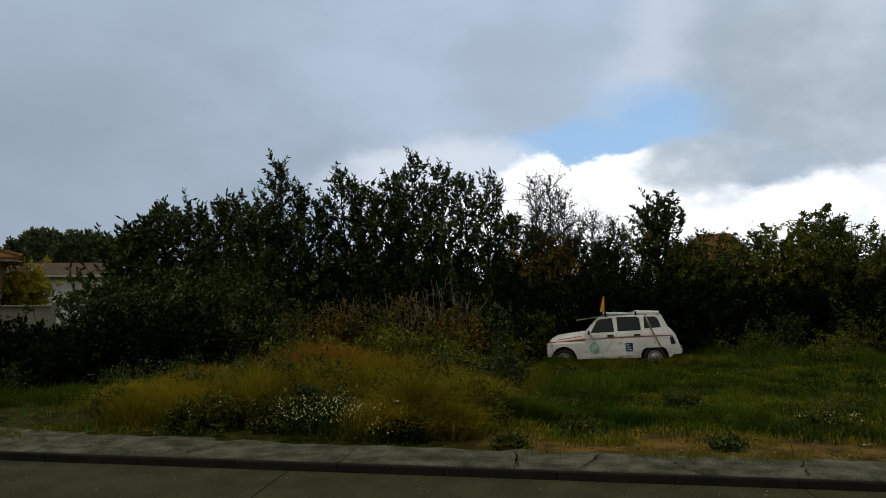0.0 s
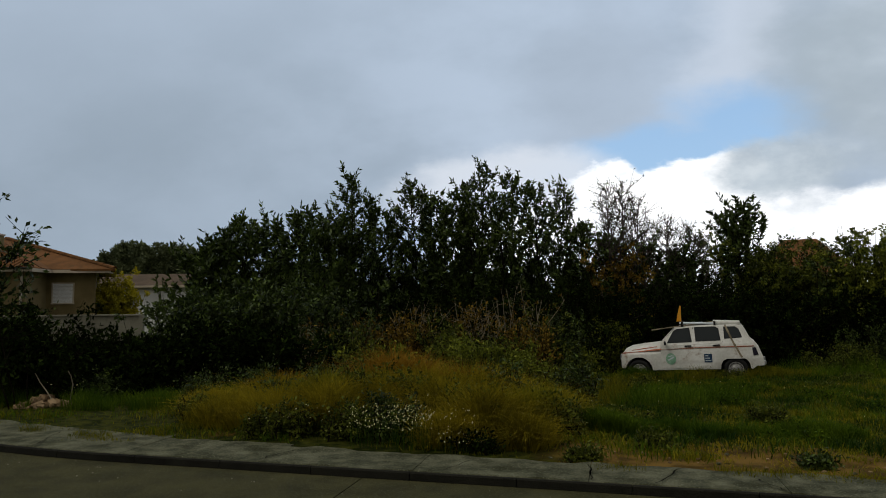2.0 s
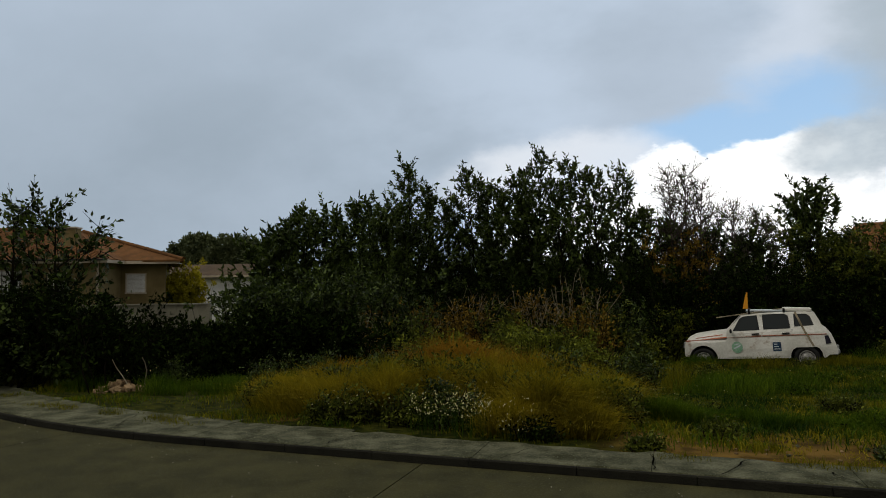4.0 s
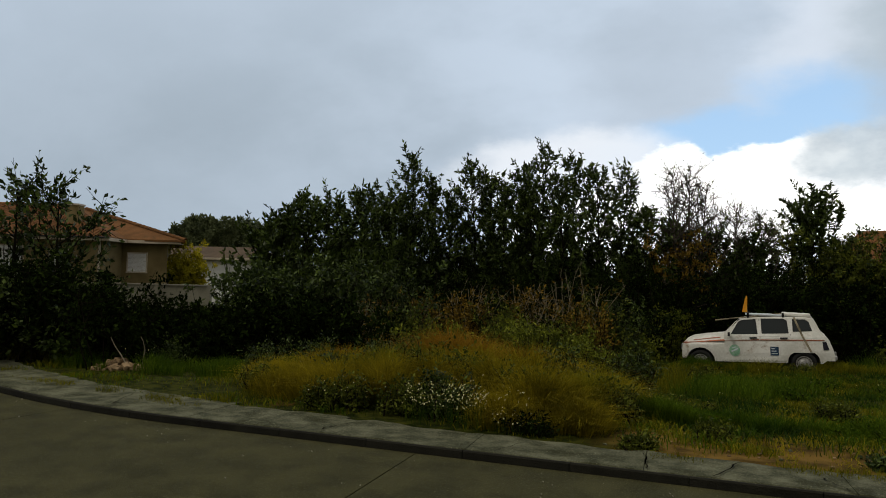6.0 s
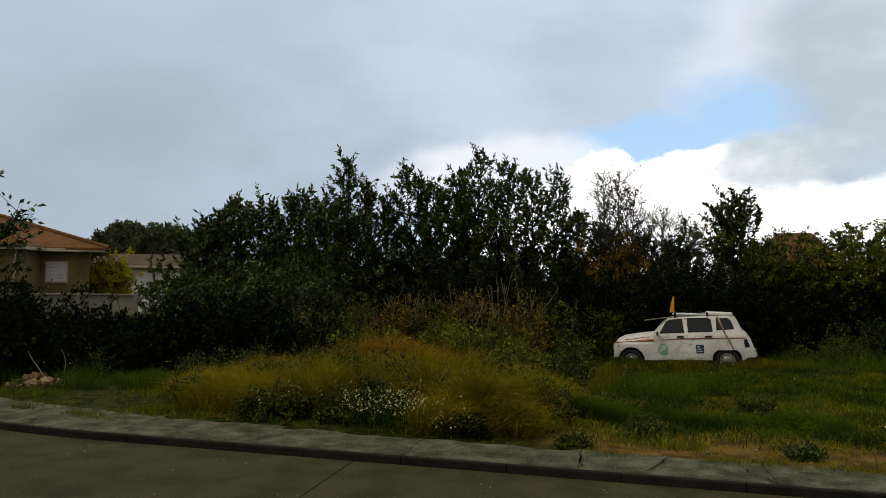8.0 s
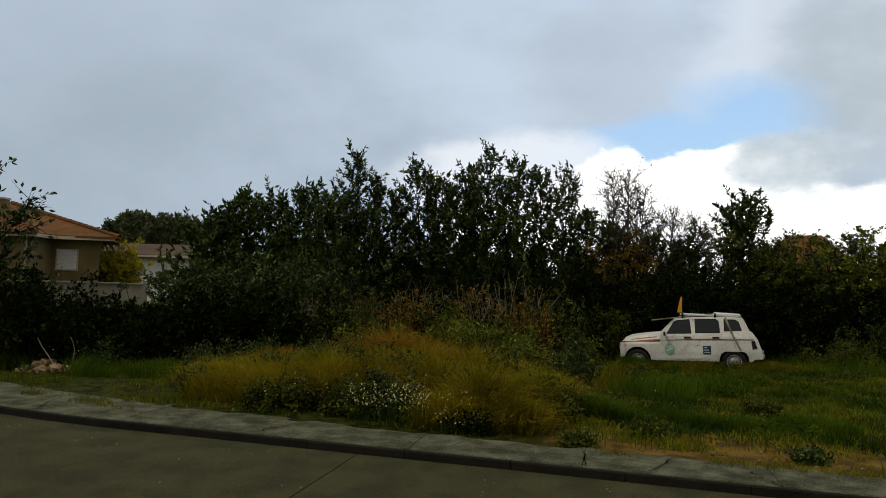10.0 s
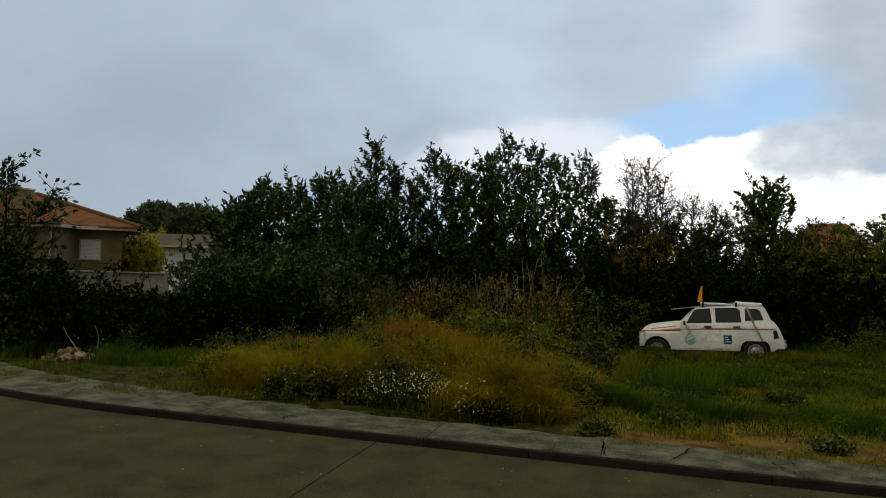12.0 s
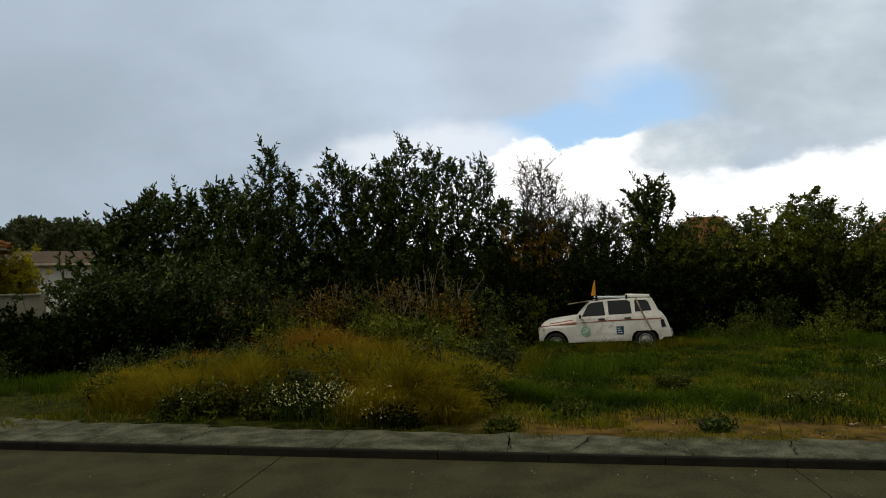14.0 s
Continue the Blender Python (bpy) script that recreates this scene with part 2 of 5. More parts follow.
def box(bm, size, at=(0, 0, 0), turn=(0, 0, 0), bevel=0.0):
    made = bmesh.ops.create_cube(bm, size=1.0)["verts"]
    bmesh.ops.scale(bm, vec=size, verts=made)
    if bevel:
        edges = list({e for v in made for e in v.link_edges})
        made = [v for v in bmesh.ops.bevel(bm, geom=edges, offset=bevel, segments=2, affect="EDGES", profile=0.5)["verts"]]
    m = pose(*at, *turn)
    bmesh.ops.transform(bm, matrix=m, verts=list(set(made)))
    return made


def boxes(*items):
    bm = bmesh.new()
    for item in items:
        box(bm, *item)
    return bm


def ground_z(x, y):
    """Height of the lot: level with the pavement at the street, falling away from it, with a low hump under the dry grass."""
    d = np.maximum(y - kerb_y(x) - 0.75, 0.0)
    z = 0.05 - 0.048 * np.minimum(d, 14.0)
    z = z + 0.050 * np.clip(x - 3.3, -1.0, 5.0) * np.clip((d - 4.0) / 6.0, 0.0, 1.0)
    z = z + 0.22 * np.exp(-((x + 2.2) / 3.0) ** 2 - ((y - 10.2) / 1.7) ** 2)
    return z


def kerb_y(x):
    """The foot of the kerb, a line that bends away from the camera at its left."""
    low = np.clip(x + 4.2, -7.0, 0.0)
    return 6.21 - 0.15 * x + 0.043 * low * low - 0.6 * np.minimum(x + 11.2, 0.0)


def gz(x, y):
    return float(ground_z(np.float64(x), np.float64(y)))


# ---- ground, road, pavement ----
def spread(lo, hi, fine_lo, fine_hi, step):
    fine = np.arange(fine_lo, fine_hi + 1e-6, step)
    out = np.geomspace(1.0, 1.0 + hi - fine_hi, 14)[1:] - 1.0 + fine_hi
    back = fine_lo - (np.geomspace(1.0, 1.0 + fine_lo - lo, 14)[1:] - 1.0)
    return np.concatenate([back[::-1], fine, out])


def ground_material():
    mat = bpy.data.materials.new("lot_ground")
    mat.use_nodes = True
    n = Nodes(mat.node_tree)
    where = n.add("ShaderNodeNewGeometry").outputs["Position"]
    soil = n.mix(n.ramp(n.noise(where, 2.5, 6.0), 0.35, 0.65), (0.050, 0.030, 0.006), (0.155, 0.090, 0.019))
    weeds = n.mix(n.ramp(n.noise(where, 6.0, 5.0), 0.35, 0.65), (0.008, 0.012, 0.001), (0.040, 0.042, 0.005))
    xyz = n.add("ShaderNodeSeparateXYZ", Vector=where).outputs
    bare = n.ramp(n.math("SUBTRACT", n.noise(where, 0.8, 6.0, 0.65), n.math("MULTIPLY", n.math("ABSOLUTE", n.math("SUBTRACT", n.math("MULTIPLY_ADD", xyz[0], 0.12, xyz[1]), 7.55)), 0.24)), 0.26, 0.34)
    bare = n.math("MULTIPLY", bare, n.ramp(xyz[0], 0.0, 0.9))
    bare = n.math("MAXIMUM", bare, n.ramp(n.noise(where, 0.45, 6.0, 0.7), 0.62, 0.72))
    colour = n.mix(bare, weeds, soil)
    relief = n.add("ShaderNodeBump", Strength=0.6, Distance=0.03, Height=n.noise(where, 18.0, 6.0))
    shader = n.add("ShaderNodeBsdfPrincipled", Roughness=0.95)
    shader.inputs["Specular IOR Level"].default_value = 0.05
    n.set(shader.inputs["Base Color"], colour)
    n.set(shader.inputs["Normal"], relief.outputs[0])
    out = n.add("ShaderNodeOutputMaterial")
    n.tree.links.new(shader.outputs[0], out.inputs[0])
    return mat


def build_ground():
    xs, ys = spread(-2500, 2500, -26, 22, 0.25), spread(-2500, 3000, -2.0, 30, 0.25)
    gx, gy = np.meshgrid(xs, ys)
    depth = gy - kerb_y(gx) - 0.75
    z = ground_z(gx, gy) + 0.03 * np.sin(gx * 2.3 + np.sin(gy * 1.7)) * np.sin(gy * 1.9) * np.clip(depth, 0, 1)
    z = np.where(depth > -0.12, z, -0.16)
    rows, cols = gx.shape
    i = np.arange(rows * cols).reshape(rows, cols)
    quads = np.stack([i[:-1, :-1], i[:-1, 1:], i[1:, 1:], i[1:, :-1]], -1).reshape(-1, 4)
    ob = quick_mesh("ground", np.stack([gx, gy, z], -1).reshape(-1, 3), quads, ground_material(), smooth=True)
    tagged(ob, "weedy vacant lot ground with bare orange soil", "ground", kind="structure")


def strip(x0, x1, d0, d1, top, deep, steps=3, wobble=0.0, ragged=0.0):
    """A slab that follows the kerb from x0 to x1, between d0 and d1 metres behind its foot."""
    bm = bmesh.new()
    rows = []
    for i in range(steps + 1):
        x = x0 + (x1 - x0) * i / steps
        slope = -0.15 + 0.086 * max(min(x + 4.2, 0.0), -7.0)
        size = math.hypot(1, slope)
        nx, ny = -slope / size, 1 / size
        y = float(kerb_y(np.float64(x)))
        ring = []
        far = d1
        d1 = far + ragged * noise.noise((x * 2.1, 1.0, 7.0)) + ragged * 0.5 * noise.noise((x * 6.0, 4.0, 7.0))
        for d, z in ((d0, deep), (d0, top - 0.012), (d0 + 0.012, top), (d1 - 0.012, top), (d1, top - 0.012), (d1, deep)):
            jitter = wobble * noise.noise((x * 1.7, d * 2.0, 3.0))
            ring.append(bm.verts.new((x + nx * d, y + ny * d, z + jitter * (z > deep))))
        rows.append(ring)
        d1 = far
    for a, b in zip(rows, rows[1:]):
        for k in range(5):
            bm.faces.new((a[k], b[k], b[k + 1], a[k + 1]))
    bm.faces.new(rows[0][::-1])
    bm.faces.new(rows[-1])
    bmesh.ops.recalc_face_normals(bm, faces=bm.faces)
    return bm


def build_street():
    road = empty("road", pose(0, 0, 0), "worn grey-brown concrete road with open joints", "road", kind="structure")
    part("road_bed", strip(-34, 30, -6.1, 0.0, -0.035, -0.15, 60), JOINT, road)
    x = -1.46 - 4.5 * 7
    while x < 28:
        for lane in (-6.0, -3.0):
            part("slab", strip(x + 0.006, x + 4.5 - 0.006, lane + 0.01, lane + 2.99, 0.0, -0.1, 6, 0.006), ROAD, road)
        x += 4.5
    kerb = empty("kerb", pose(0, 0, 0), "low weathered concrete kerb along the road, grime and shade coloured in", "kerb", kind="structure")
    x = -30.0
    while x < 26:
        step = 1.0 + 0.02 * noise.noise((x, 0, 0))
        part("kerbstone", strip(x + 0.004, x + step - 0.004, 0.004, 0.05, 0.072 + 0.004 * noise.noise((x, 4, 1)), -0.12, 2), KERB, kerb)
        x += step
    pave = empty("pavement", pose(0, 0, 0), "narrow cracked grey concrete pavement", "pavement", kind="structure")
    part("pavement_bed", strip(-32, 28, 0.056, 0.8, 0.045, -0.15, 50), JOINT, pave)
    x = 0.63 - 1.62 * 19
    while x < 26:
        back = 0.74 + 0.06 * noise.noise((x, 2, 2)) + min(0.08 * max(-x - 2.5, 0), 0.3)
        part("paving_slab", strip(x + 0.003, x + 1.617, 0.054, back, 0.075 + 0.006 * noise.noise((x, 9, 5)), -0.05, 10, 0.014, 0.16), PAVE, pave)
        x += 1.62
    # cracks run across the slabs
    rng = random.Random(3)
    for cx, lean, reach in ((0.66, 0.05, 0.55), (1.22, 0.35, 0.62), (2.22, -0.1, 0.35), (-2.6, 0.3, 0.6), (3.1, 0.2, 0.5), (-5.4, -0.2, 0.7), (-0.7, 0.25, 0.45)):
        bm = bmesh.new()
        pairs = []
        for k in range(9):
            f = k / 8
            x = cx + lean * f + rng.gauss(0, 0.014)
            y = float(kerb_y(np.float64(x))) + 0.06 + reach * f
            wide = 0.003 + 0.006 * rng.random()
            pairs.append((bm.verts.new((x - wide, y, 0.0)), bm.verts.new((x + wide, y, 0.0))))
        for p, q in zip(pairs, pairs[1:]):
            bm.faces.new((p[0], p[1], q[1], q[0]))
        bmesh.ops.solidify(bm, geom=bm.faces[:], thickness=0.01)
        crack = part("crack", bm, JOINT, pave, "dark open crack")
        crack.location.z = 0.092
    near = empty("pavement_near", pose(0, 0, 0), "grey concrete pavement where the viewer stands", "pavement", kind="structure")
    part("slab", strip(-34, 30, -9.0, -6.02, 0.08, -0.15, 50), PAVE, near)


build_ground()
build_street()


# ---- plants ----
def tube(points, radii, sides):
    """Verts and quads of a tapering tube."""
    p = np.asarray(points, float)
    d = np.gradient(p, axis=0)
    d /= np.linalg.norm(d, axis=1)[:, None] + 1e-9
    side = np.cross(d, (0.31, 0.93, 0.17))
    side /= np.linalg.norm(side, axis=1)[:, None] + 1e-9
    up = np.cross(d, side)
    a = np.arange(sides) * 2 * math.pi / sides
    ring = side[:, None] * np.cos(a)[None, :, None] + up[:, None] * np.sin(a)[None, :, None]
    v = (p[:, None] + ring * np.asarray(radii)[:, None, None]).reshape(-1, 3)
    i = np.arange(len(p) * sides).reshape(len(p), sides)
    j = np.roll(i, -1, axis=1)
    return v, np.stack([i[:-1], j[:-1], j[1:], i[1:]], -1).reshape(-1, 4)


class Wood:
    def __init__(self):
        self.v, self.f, self.count = [], [], 0

    def add(self, points, radii, sides=4):
        v, f = tube(points, radii, sides)
        self.v.append(v)
        self.f.append(f + self.count)
        self.count += len(v)

    def mesh(self, name, mat, parent, label=""):
        return tagged(quick_mesh(name, np.concatenate(self.v), np.concatenate(self.f), mat, parent, label, smooth=True), kind="stuff" if name == "stem" else "")


def bent(rng, start, way, length, steps, wander, lift=0.0):
    pts, d = [np.array(start, float)], np.array(way, float)
    for _ in range(steps):
        d = d + rng.normal(0, wander, 3) + (0, 0, lift)
        d /= np.linalg.norm(d)
        pts.append(pts[-1] + d * length / steps)
    return np.array(pts)


def leaf_quads(rng, at, along, size, narrow=0.5, droop=0.0):
    """Pointed leaves, folded along the midrib, at the given points."""
    count = len(at)
    way = along + rng.normal(0, 0.75, (count, 3))
    way[:, 2] -= droop
    way /= np.linalg.norm(way, axis=1)[:, None]
    side = np.cross(way, rng.normal(0, 1, (count, 3)))
    side /= np.linalg.norm(side, axis=1)[:, None] + 1e-9
    face = np.cross(way, side)
    s = (size * rng.uniform(0.6, 1.25, count))[:, None]
    v = np.empty((count, 4, 3))
    v[:, 0] = at
    v[:, 1] = at + way * s * 0.45 + side * s * narrow * 0.5 + face * s * 0.08
    v[:, 2] = at + way * s
    v[:, 3] = at + way * s * 0.45 - side * s * narrow * 0.5 + face * s * 0.08
    return v.reshape(-1, 3), np.arange(count * 4).reshape(-1, 4)


def tree(name, x, y, height, spread_m, seed, label, category="tree", leaves=7000, size=0.11, mat=None, bark=None, bare=0.0, limbs=26,
         low=0.08, rise=0.75, group="", base=None, tip=1.0, stems=1, full=0.7, thick_twig=1.0, narrow=0.5):
    """A sapling with rising limbs: trunk (with its limbs and twigs) and crown."""
    rng = np.random.default_rng(seed)
    z = gz(x, y) if base is None else base
    thing = empty(name, pose(x, y, z - 0.03), label, category, group)
    wood, spots, ways = Wood(), [], []
    for stem in range(stems):
        lean = rng.normal(0, 0.02 if stems == 1 else 0.22, 3)
        top = height * (1.0 if stem == 0 else rng.uniform(0.6, 0.95))
        trunk = bent(rng, (0, 0, 0), (lean[0], lean[1], 1), top, 12, 0.035, 0.05)
        if stems == 1:
            trunk[:, :2] -= np.linspace(0, 1, 13)[:, None] * trunk[-1, :2] * 0.92
            trunk[:, 2] *= top / trunk[-1, 2]
        thick = 0.011 * top + 0.02
        wood.add(trunk, np.linspace(thick, 0.006, 13), 6)
        for i in range(limbs // stems):
            t = low + (0.985 - low) * (i + rng.uniform(0, 1)) / (limbs // stems)
            k = min(int(t * 12), 11)
            start = trunk[k] + (trunk[k + 1] - trunk[k]) * (t * 12 - k)
            turn = rng.uniform(0, 2 * math.pi)
            way = np.array((math.cos(turn), math.sin(turn), rise + rng.uniform(-0.25, 0.4)))
            way /= np.linalg.norm(way)
            reach = spread_m * (1.0 - t) ** full * rng.uniform(0.55, 1.2) + 0.2 * tip
            limb = bent(rng, start, way, reach, 6, 0.12, 0.06)
            wood.add(limb, np.linspace(thick * 0.38 * (1 - t) + 0.009, 0.004, 7), 4)
            for j in range(int(5 + reach * 5)):
                q = rng.uniform(0.15, 1.0)
                m = min(int(q * 6), 5)
                begin = limb[m] + (limb[m + 1] - limb[m]) * (q * 6 - m)
                d = (limb[m + 1] - limb[m])
                d = d / (np.linalg.norm(d) + 1e-9) + rng.normal(0, 0.55, 3)
                d /= np.linalg.norm(d)
                twig = bent(rng, begin, d, rng.uniform(0.18, 0.5) * (0.6 + 0.4 * spread_m), 3, 0.15, 0.08)
                wood.add(twig, np.array((0.005, 0.004, 0.003, 0.002)) * thick_twig, 3)
                s = rng.uniform(0, 3, 14)
                b = np.minimum(s.astype(int), 2)
                spots.append(twig[b] + (twig[b + 1] - twig[b]) * (s - b)[:, None])
                ways.append(np.repeat(d[None], 14, 0))
    wood.mesh("trunk", bark or BARK, thing)
    spots, ways = np.concatenate(spots), np.concatenate(ways)
    count = int(leaves * (1 - bare))
    pick = rng.integers(0, len(spots), count)
    at = spots[pick] + rng.normal(0, 0.035, (count, 3))
    v, f = leaf_quads(rng, at, ways[pick], size, narrow)
    quick_mesh("crown", v, f, mat or LEAF, thing)
    return thing


def sapling(name, x, y, height, spread_m, seed, label, mat, group="", limbs=42, low=0.10, full=0.7, size=0.16, dense=1.15):
    """A young tree with steep limbs, whose large leaves stand in plumes along the shoots and leave gaps between them."""
    rng = np.random.default_rng(seed)
    thing = empty(name, pose(x, y, gz(x, y) - 0.03), label, "tree", group)
    wood, spots, ways = Wood(), [], []

    def leafy(line, first, count):
        s = rng.uniform(first, 1.0, count) * (len(line) - 1.001)
        b = s.astype(int)
        d = line[b + 1] - line[b]
        d /= np.linalg.norm(d, axis=1)[:, None] + 1e-9
        spots.append(line[b] + (line[b + 1] - line[b]) * (s - b)[:, None])
        ways.append(d * 0.9)

    trunk = bent(rng, (0, 0, 0), (0, 0, 1), height, 12, 0.04, 0.05)
    trunk[:, :2] -= np.linspace(0, 1, 13)[:, None] * trunk[-1, :2] * 0.9
    trunk[:, 2] *= height / trunk[-1, 2]
    thick = 0.010 * height + 0.016
    wood.add(trunk, np.linspace(thick, 0.006, 13), 6)
    leafy(trunk, 0.86, 26)
    for i in range(limbs):
        t = low + (0.97 - low) * (i + rng.uniform(0, 1)) / limbs
        k = min(int(t * 12), 11)
        start = trunk[k] + (trunk[k + 1] - trunk[k]) * (t * 12 - k)
        turn = i * 2.4 + rng.uniform(-0.5, 0.5)
        way = np.array((math.cos(turn), math.sin(turn), 0.65 + 0.9 * t + rng.uniform(-0.2, 0.35)))
        way /= np.linalg.norm(way)
        reach = spread_m * (1.0 - t) ** full * rng.uniform(0.5, 1.15) + 0.32
        rich = dense * (1.55 - 0.65 * t)
        limb = bent(rng, start, way, reach, 6, 0.10, 0.07)
        wood.add(limb, np.linspace(thick * 0.4 * (1 - t) + 0.008, 0.004, 7), 4)
        leafy(limb, 0.3, int(12 * rich))
        leafy(limb, 0.9, int(6 * rich))
        for j in range(int(2 + reach * 3.2)):
            q = rng.uniform(0.2, 0.95) * 5.99
            m = int(q)
            begin = limb[m] + (limb[m + 1] - limb[m]) * (q - m)
            d = limb[m + 1] - limb[m]
            d = d / (np.linalg.norm(d) + 1e-9) + rng.normal(0, 0.45, 3) + (0, 0, 0.25)
            shoot = bent(rng, begin, d / np.linalg.norm(d), rng.uniform(0.25, 0.6), 3, 0.1, 0.08)
            wood.add(shoot, (0.006, 0.005, 0.004, 0.002), 3)
            leafy(shoot, 0.15, int(11 * rich))
    wood.mesh("trunk", BARK, thing)
    at, along = np.concatenate(spots), np.concatenate(ways)
    v, f = leaf_quads(rng, at, along, size, 0.40)
    quick_mesh("crown", v, f, mat, thing)
    return thing


def shrub(name, x, y, width, height, seed, label, category="shrub", leaves=6000, size=0.09, mat=None, bark=None, group="", base=None,
          stalks=60, rise=1.1, deep=None, up=0.0):
    """A many-stemmed bush with an uneven top."""
    rng = np.random.default_rng(seed)
    z = gz(x, y) if base is None else base
    thing = empty(name, pose(x, y, z - 0.02), label, category, group)
    wood, spots, ways = Wood(), [], []
    deep = deep or width * 0.7
    height = height * 0.84
    for i in range(stalks):
        start = np.array((rng.normal(0, width * 0.22), rng.normal(0, deep * 0.22), 0.0))
        turn = rng.uniform(0, 2 * math.pi)
        way = np.array((math.cos(turn) * width * 0.25, math.sin(turn) * deep * 0.25, height * rise))
        size_way = np.linalg.norm(way)
        reach = size_way * rng.uniform(0.5, 1.0)
        stalk = bent(rng, start, way / size_way, reach, 7, 0.11, -0.01)
        wood.add(stalk, np.linspace(0.014, 0.004, 8), 4)
        for j in range(7):
            q = rng.uniform(0.2, 1.0) * 6.99
            m = int(q)
            begin = stalk[m] + (stalk[m + 1] - stalk[m]) * (q - m)
            d = rng.normal(0, 1, 3) + (0, 0, 0.5)
            d /= np.linalg.norm(d)
            twig = bent(rng, begin, d, rng.uniform(0.2, 0.55) * min(1.0, 0.06 + height / 1.2), 3, 0.2, 0.05)
            wood.add(twig, (0.005, 0.004, 0.003, 0.002), 3)
            s = rng.uniform(0, 3, 14)
            b = np.minimum(s.astype(int), 2)
            spots.append(twig[b] + (twig[b + 1] - twig[b]) * (s - b)[:, None])
            ways.append(np.repeat(d[None], 14, 0))
    wood.mesh("stem", bark or BARK, thing)
    spots, ways = np.concatenate(spots), np.concatenate(ways)
    if leaves:
        pick = rng.integers(0, len(spots), leaves)
        at = spots[pick] + rng.normal(0, 0.04, (leaves, 3))
        at[:, 2] = np.maximum(at[:, 2], 0.03)
        v, f = leaf_quads(rng, at, ways[pick], size)
        quick_mesh("foliage", v, f, mat or LEAF, thing)
    return thing


# tall saplings along the back of the lot: bearing, depth, height above the road, crown width
TREES = [
    (215, 17.0, 425, 1.0), (250, 17.5, 395, 1.0), (292, 17.0, 362, 1.1), (345, 18.0, 365, 1.1), (395, 18.5, 345, 1.15), (440, 20.0, 360, 1.1),
    (470, 20.5, 350, 1.1), (497, 21.5, 272, 1.1), (530, 21.0, 330, 1.1), (570, 22.0, 355, 1.1), (605, 22.0, 290, 1.15), (635, 22.5, 310, 1.1), (662, 21.5, 325, 1.1), (690, 22.0, 305, 1.1), (710, 21.5, 330, 1.0), (760, 21.5, 320, 1.0),
    (735, 22.5, 266, 1.2), (785, 22.5, 280, 1.15), (826, 22.0, 297, 1.1), (872, 22.5, 306, 1.0), (905, 22.0, 380, 1.2), (945, 22.5, 400, 1.2), (1020, 22.5, 420, 1.2), (1070, 22.5, 425, 1.2),
]
for i, (u, y, v, w) in enumerate(TREES):
    x = y * (u - 784) / 1184
    top = EYE + y * (511 - v - 22) / 1184
    sapling("tree", x, y, top - gz(x, y), w * (2.0 if u < 480 else 1.7), 40 + i, "young broadleaf tree with dark green leaves and a thin pointed top", LEAF,
            "trees along the back of the lot")
x = 22.8 * (1163 - 784) / 1184
sapling("tree", x, 22.8, EYE + 22.8 * (511 - 381) / 1184 - gz(x, 22.8), 2.0, 90, "rounded young tree with light green leaves", LEAF, limbs=46, low=0.42, full=0.35, size=0.16, dense=1.3)
for i, (u, y, v, w, bare) in enumerate([(950, 22.0, 325, 1.2, 0.86), (975, 22.2, 318, 1.3, 0.86), (1003, 22.4, 345, 1.2, 0.88), (1050, 22.4, 382, 1.0, 0.88), (1088, 22.4, 398, 1.0, 0.75)]):
    x = y * (u - 784) / 1184
    top = EYE + y * (511 - v) / 1184
    tree("bare_tree", x, y, top - gz(x, y), w * 1.35, 140 + i, "half-bare young tree with thin grey twigs and few leaves", leaves=9000, bare=bare,
         limbs=70, thick_twig=2.2, group="half-bare trees", size=0.085, mat=LEAF, bark=TWIG_GREY)
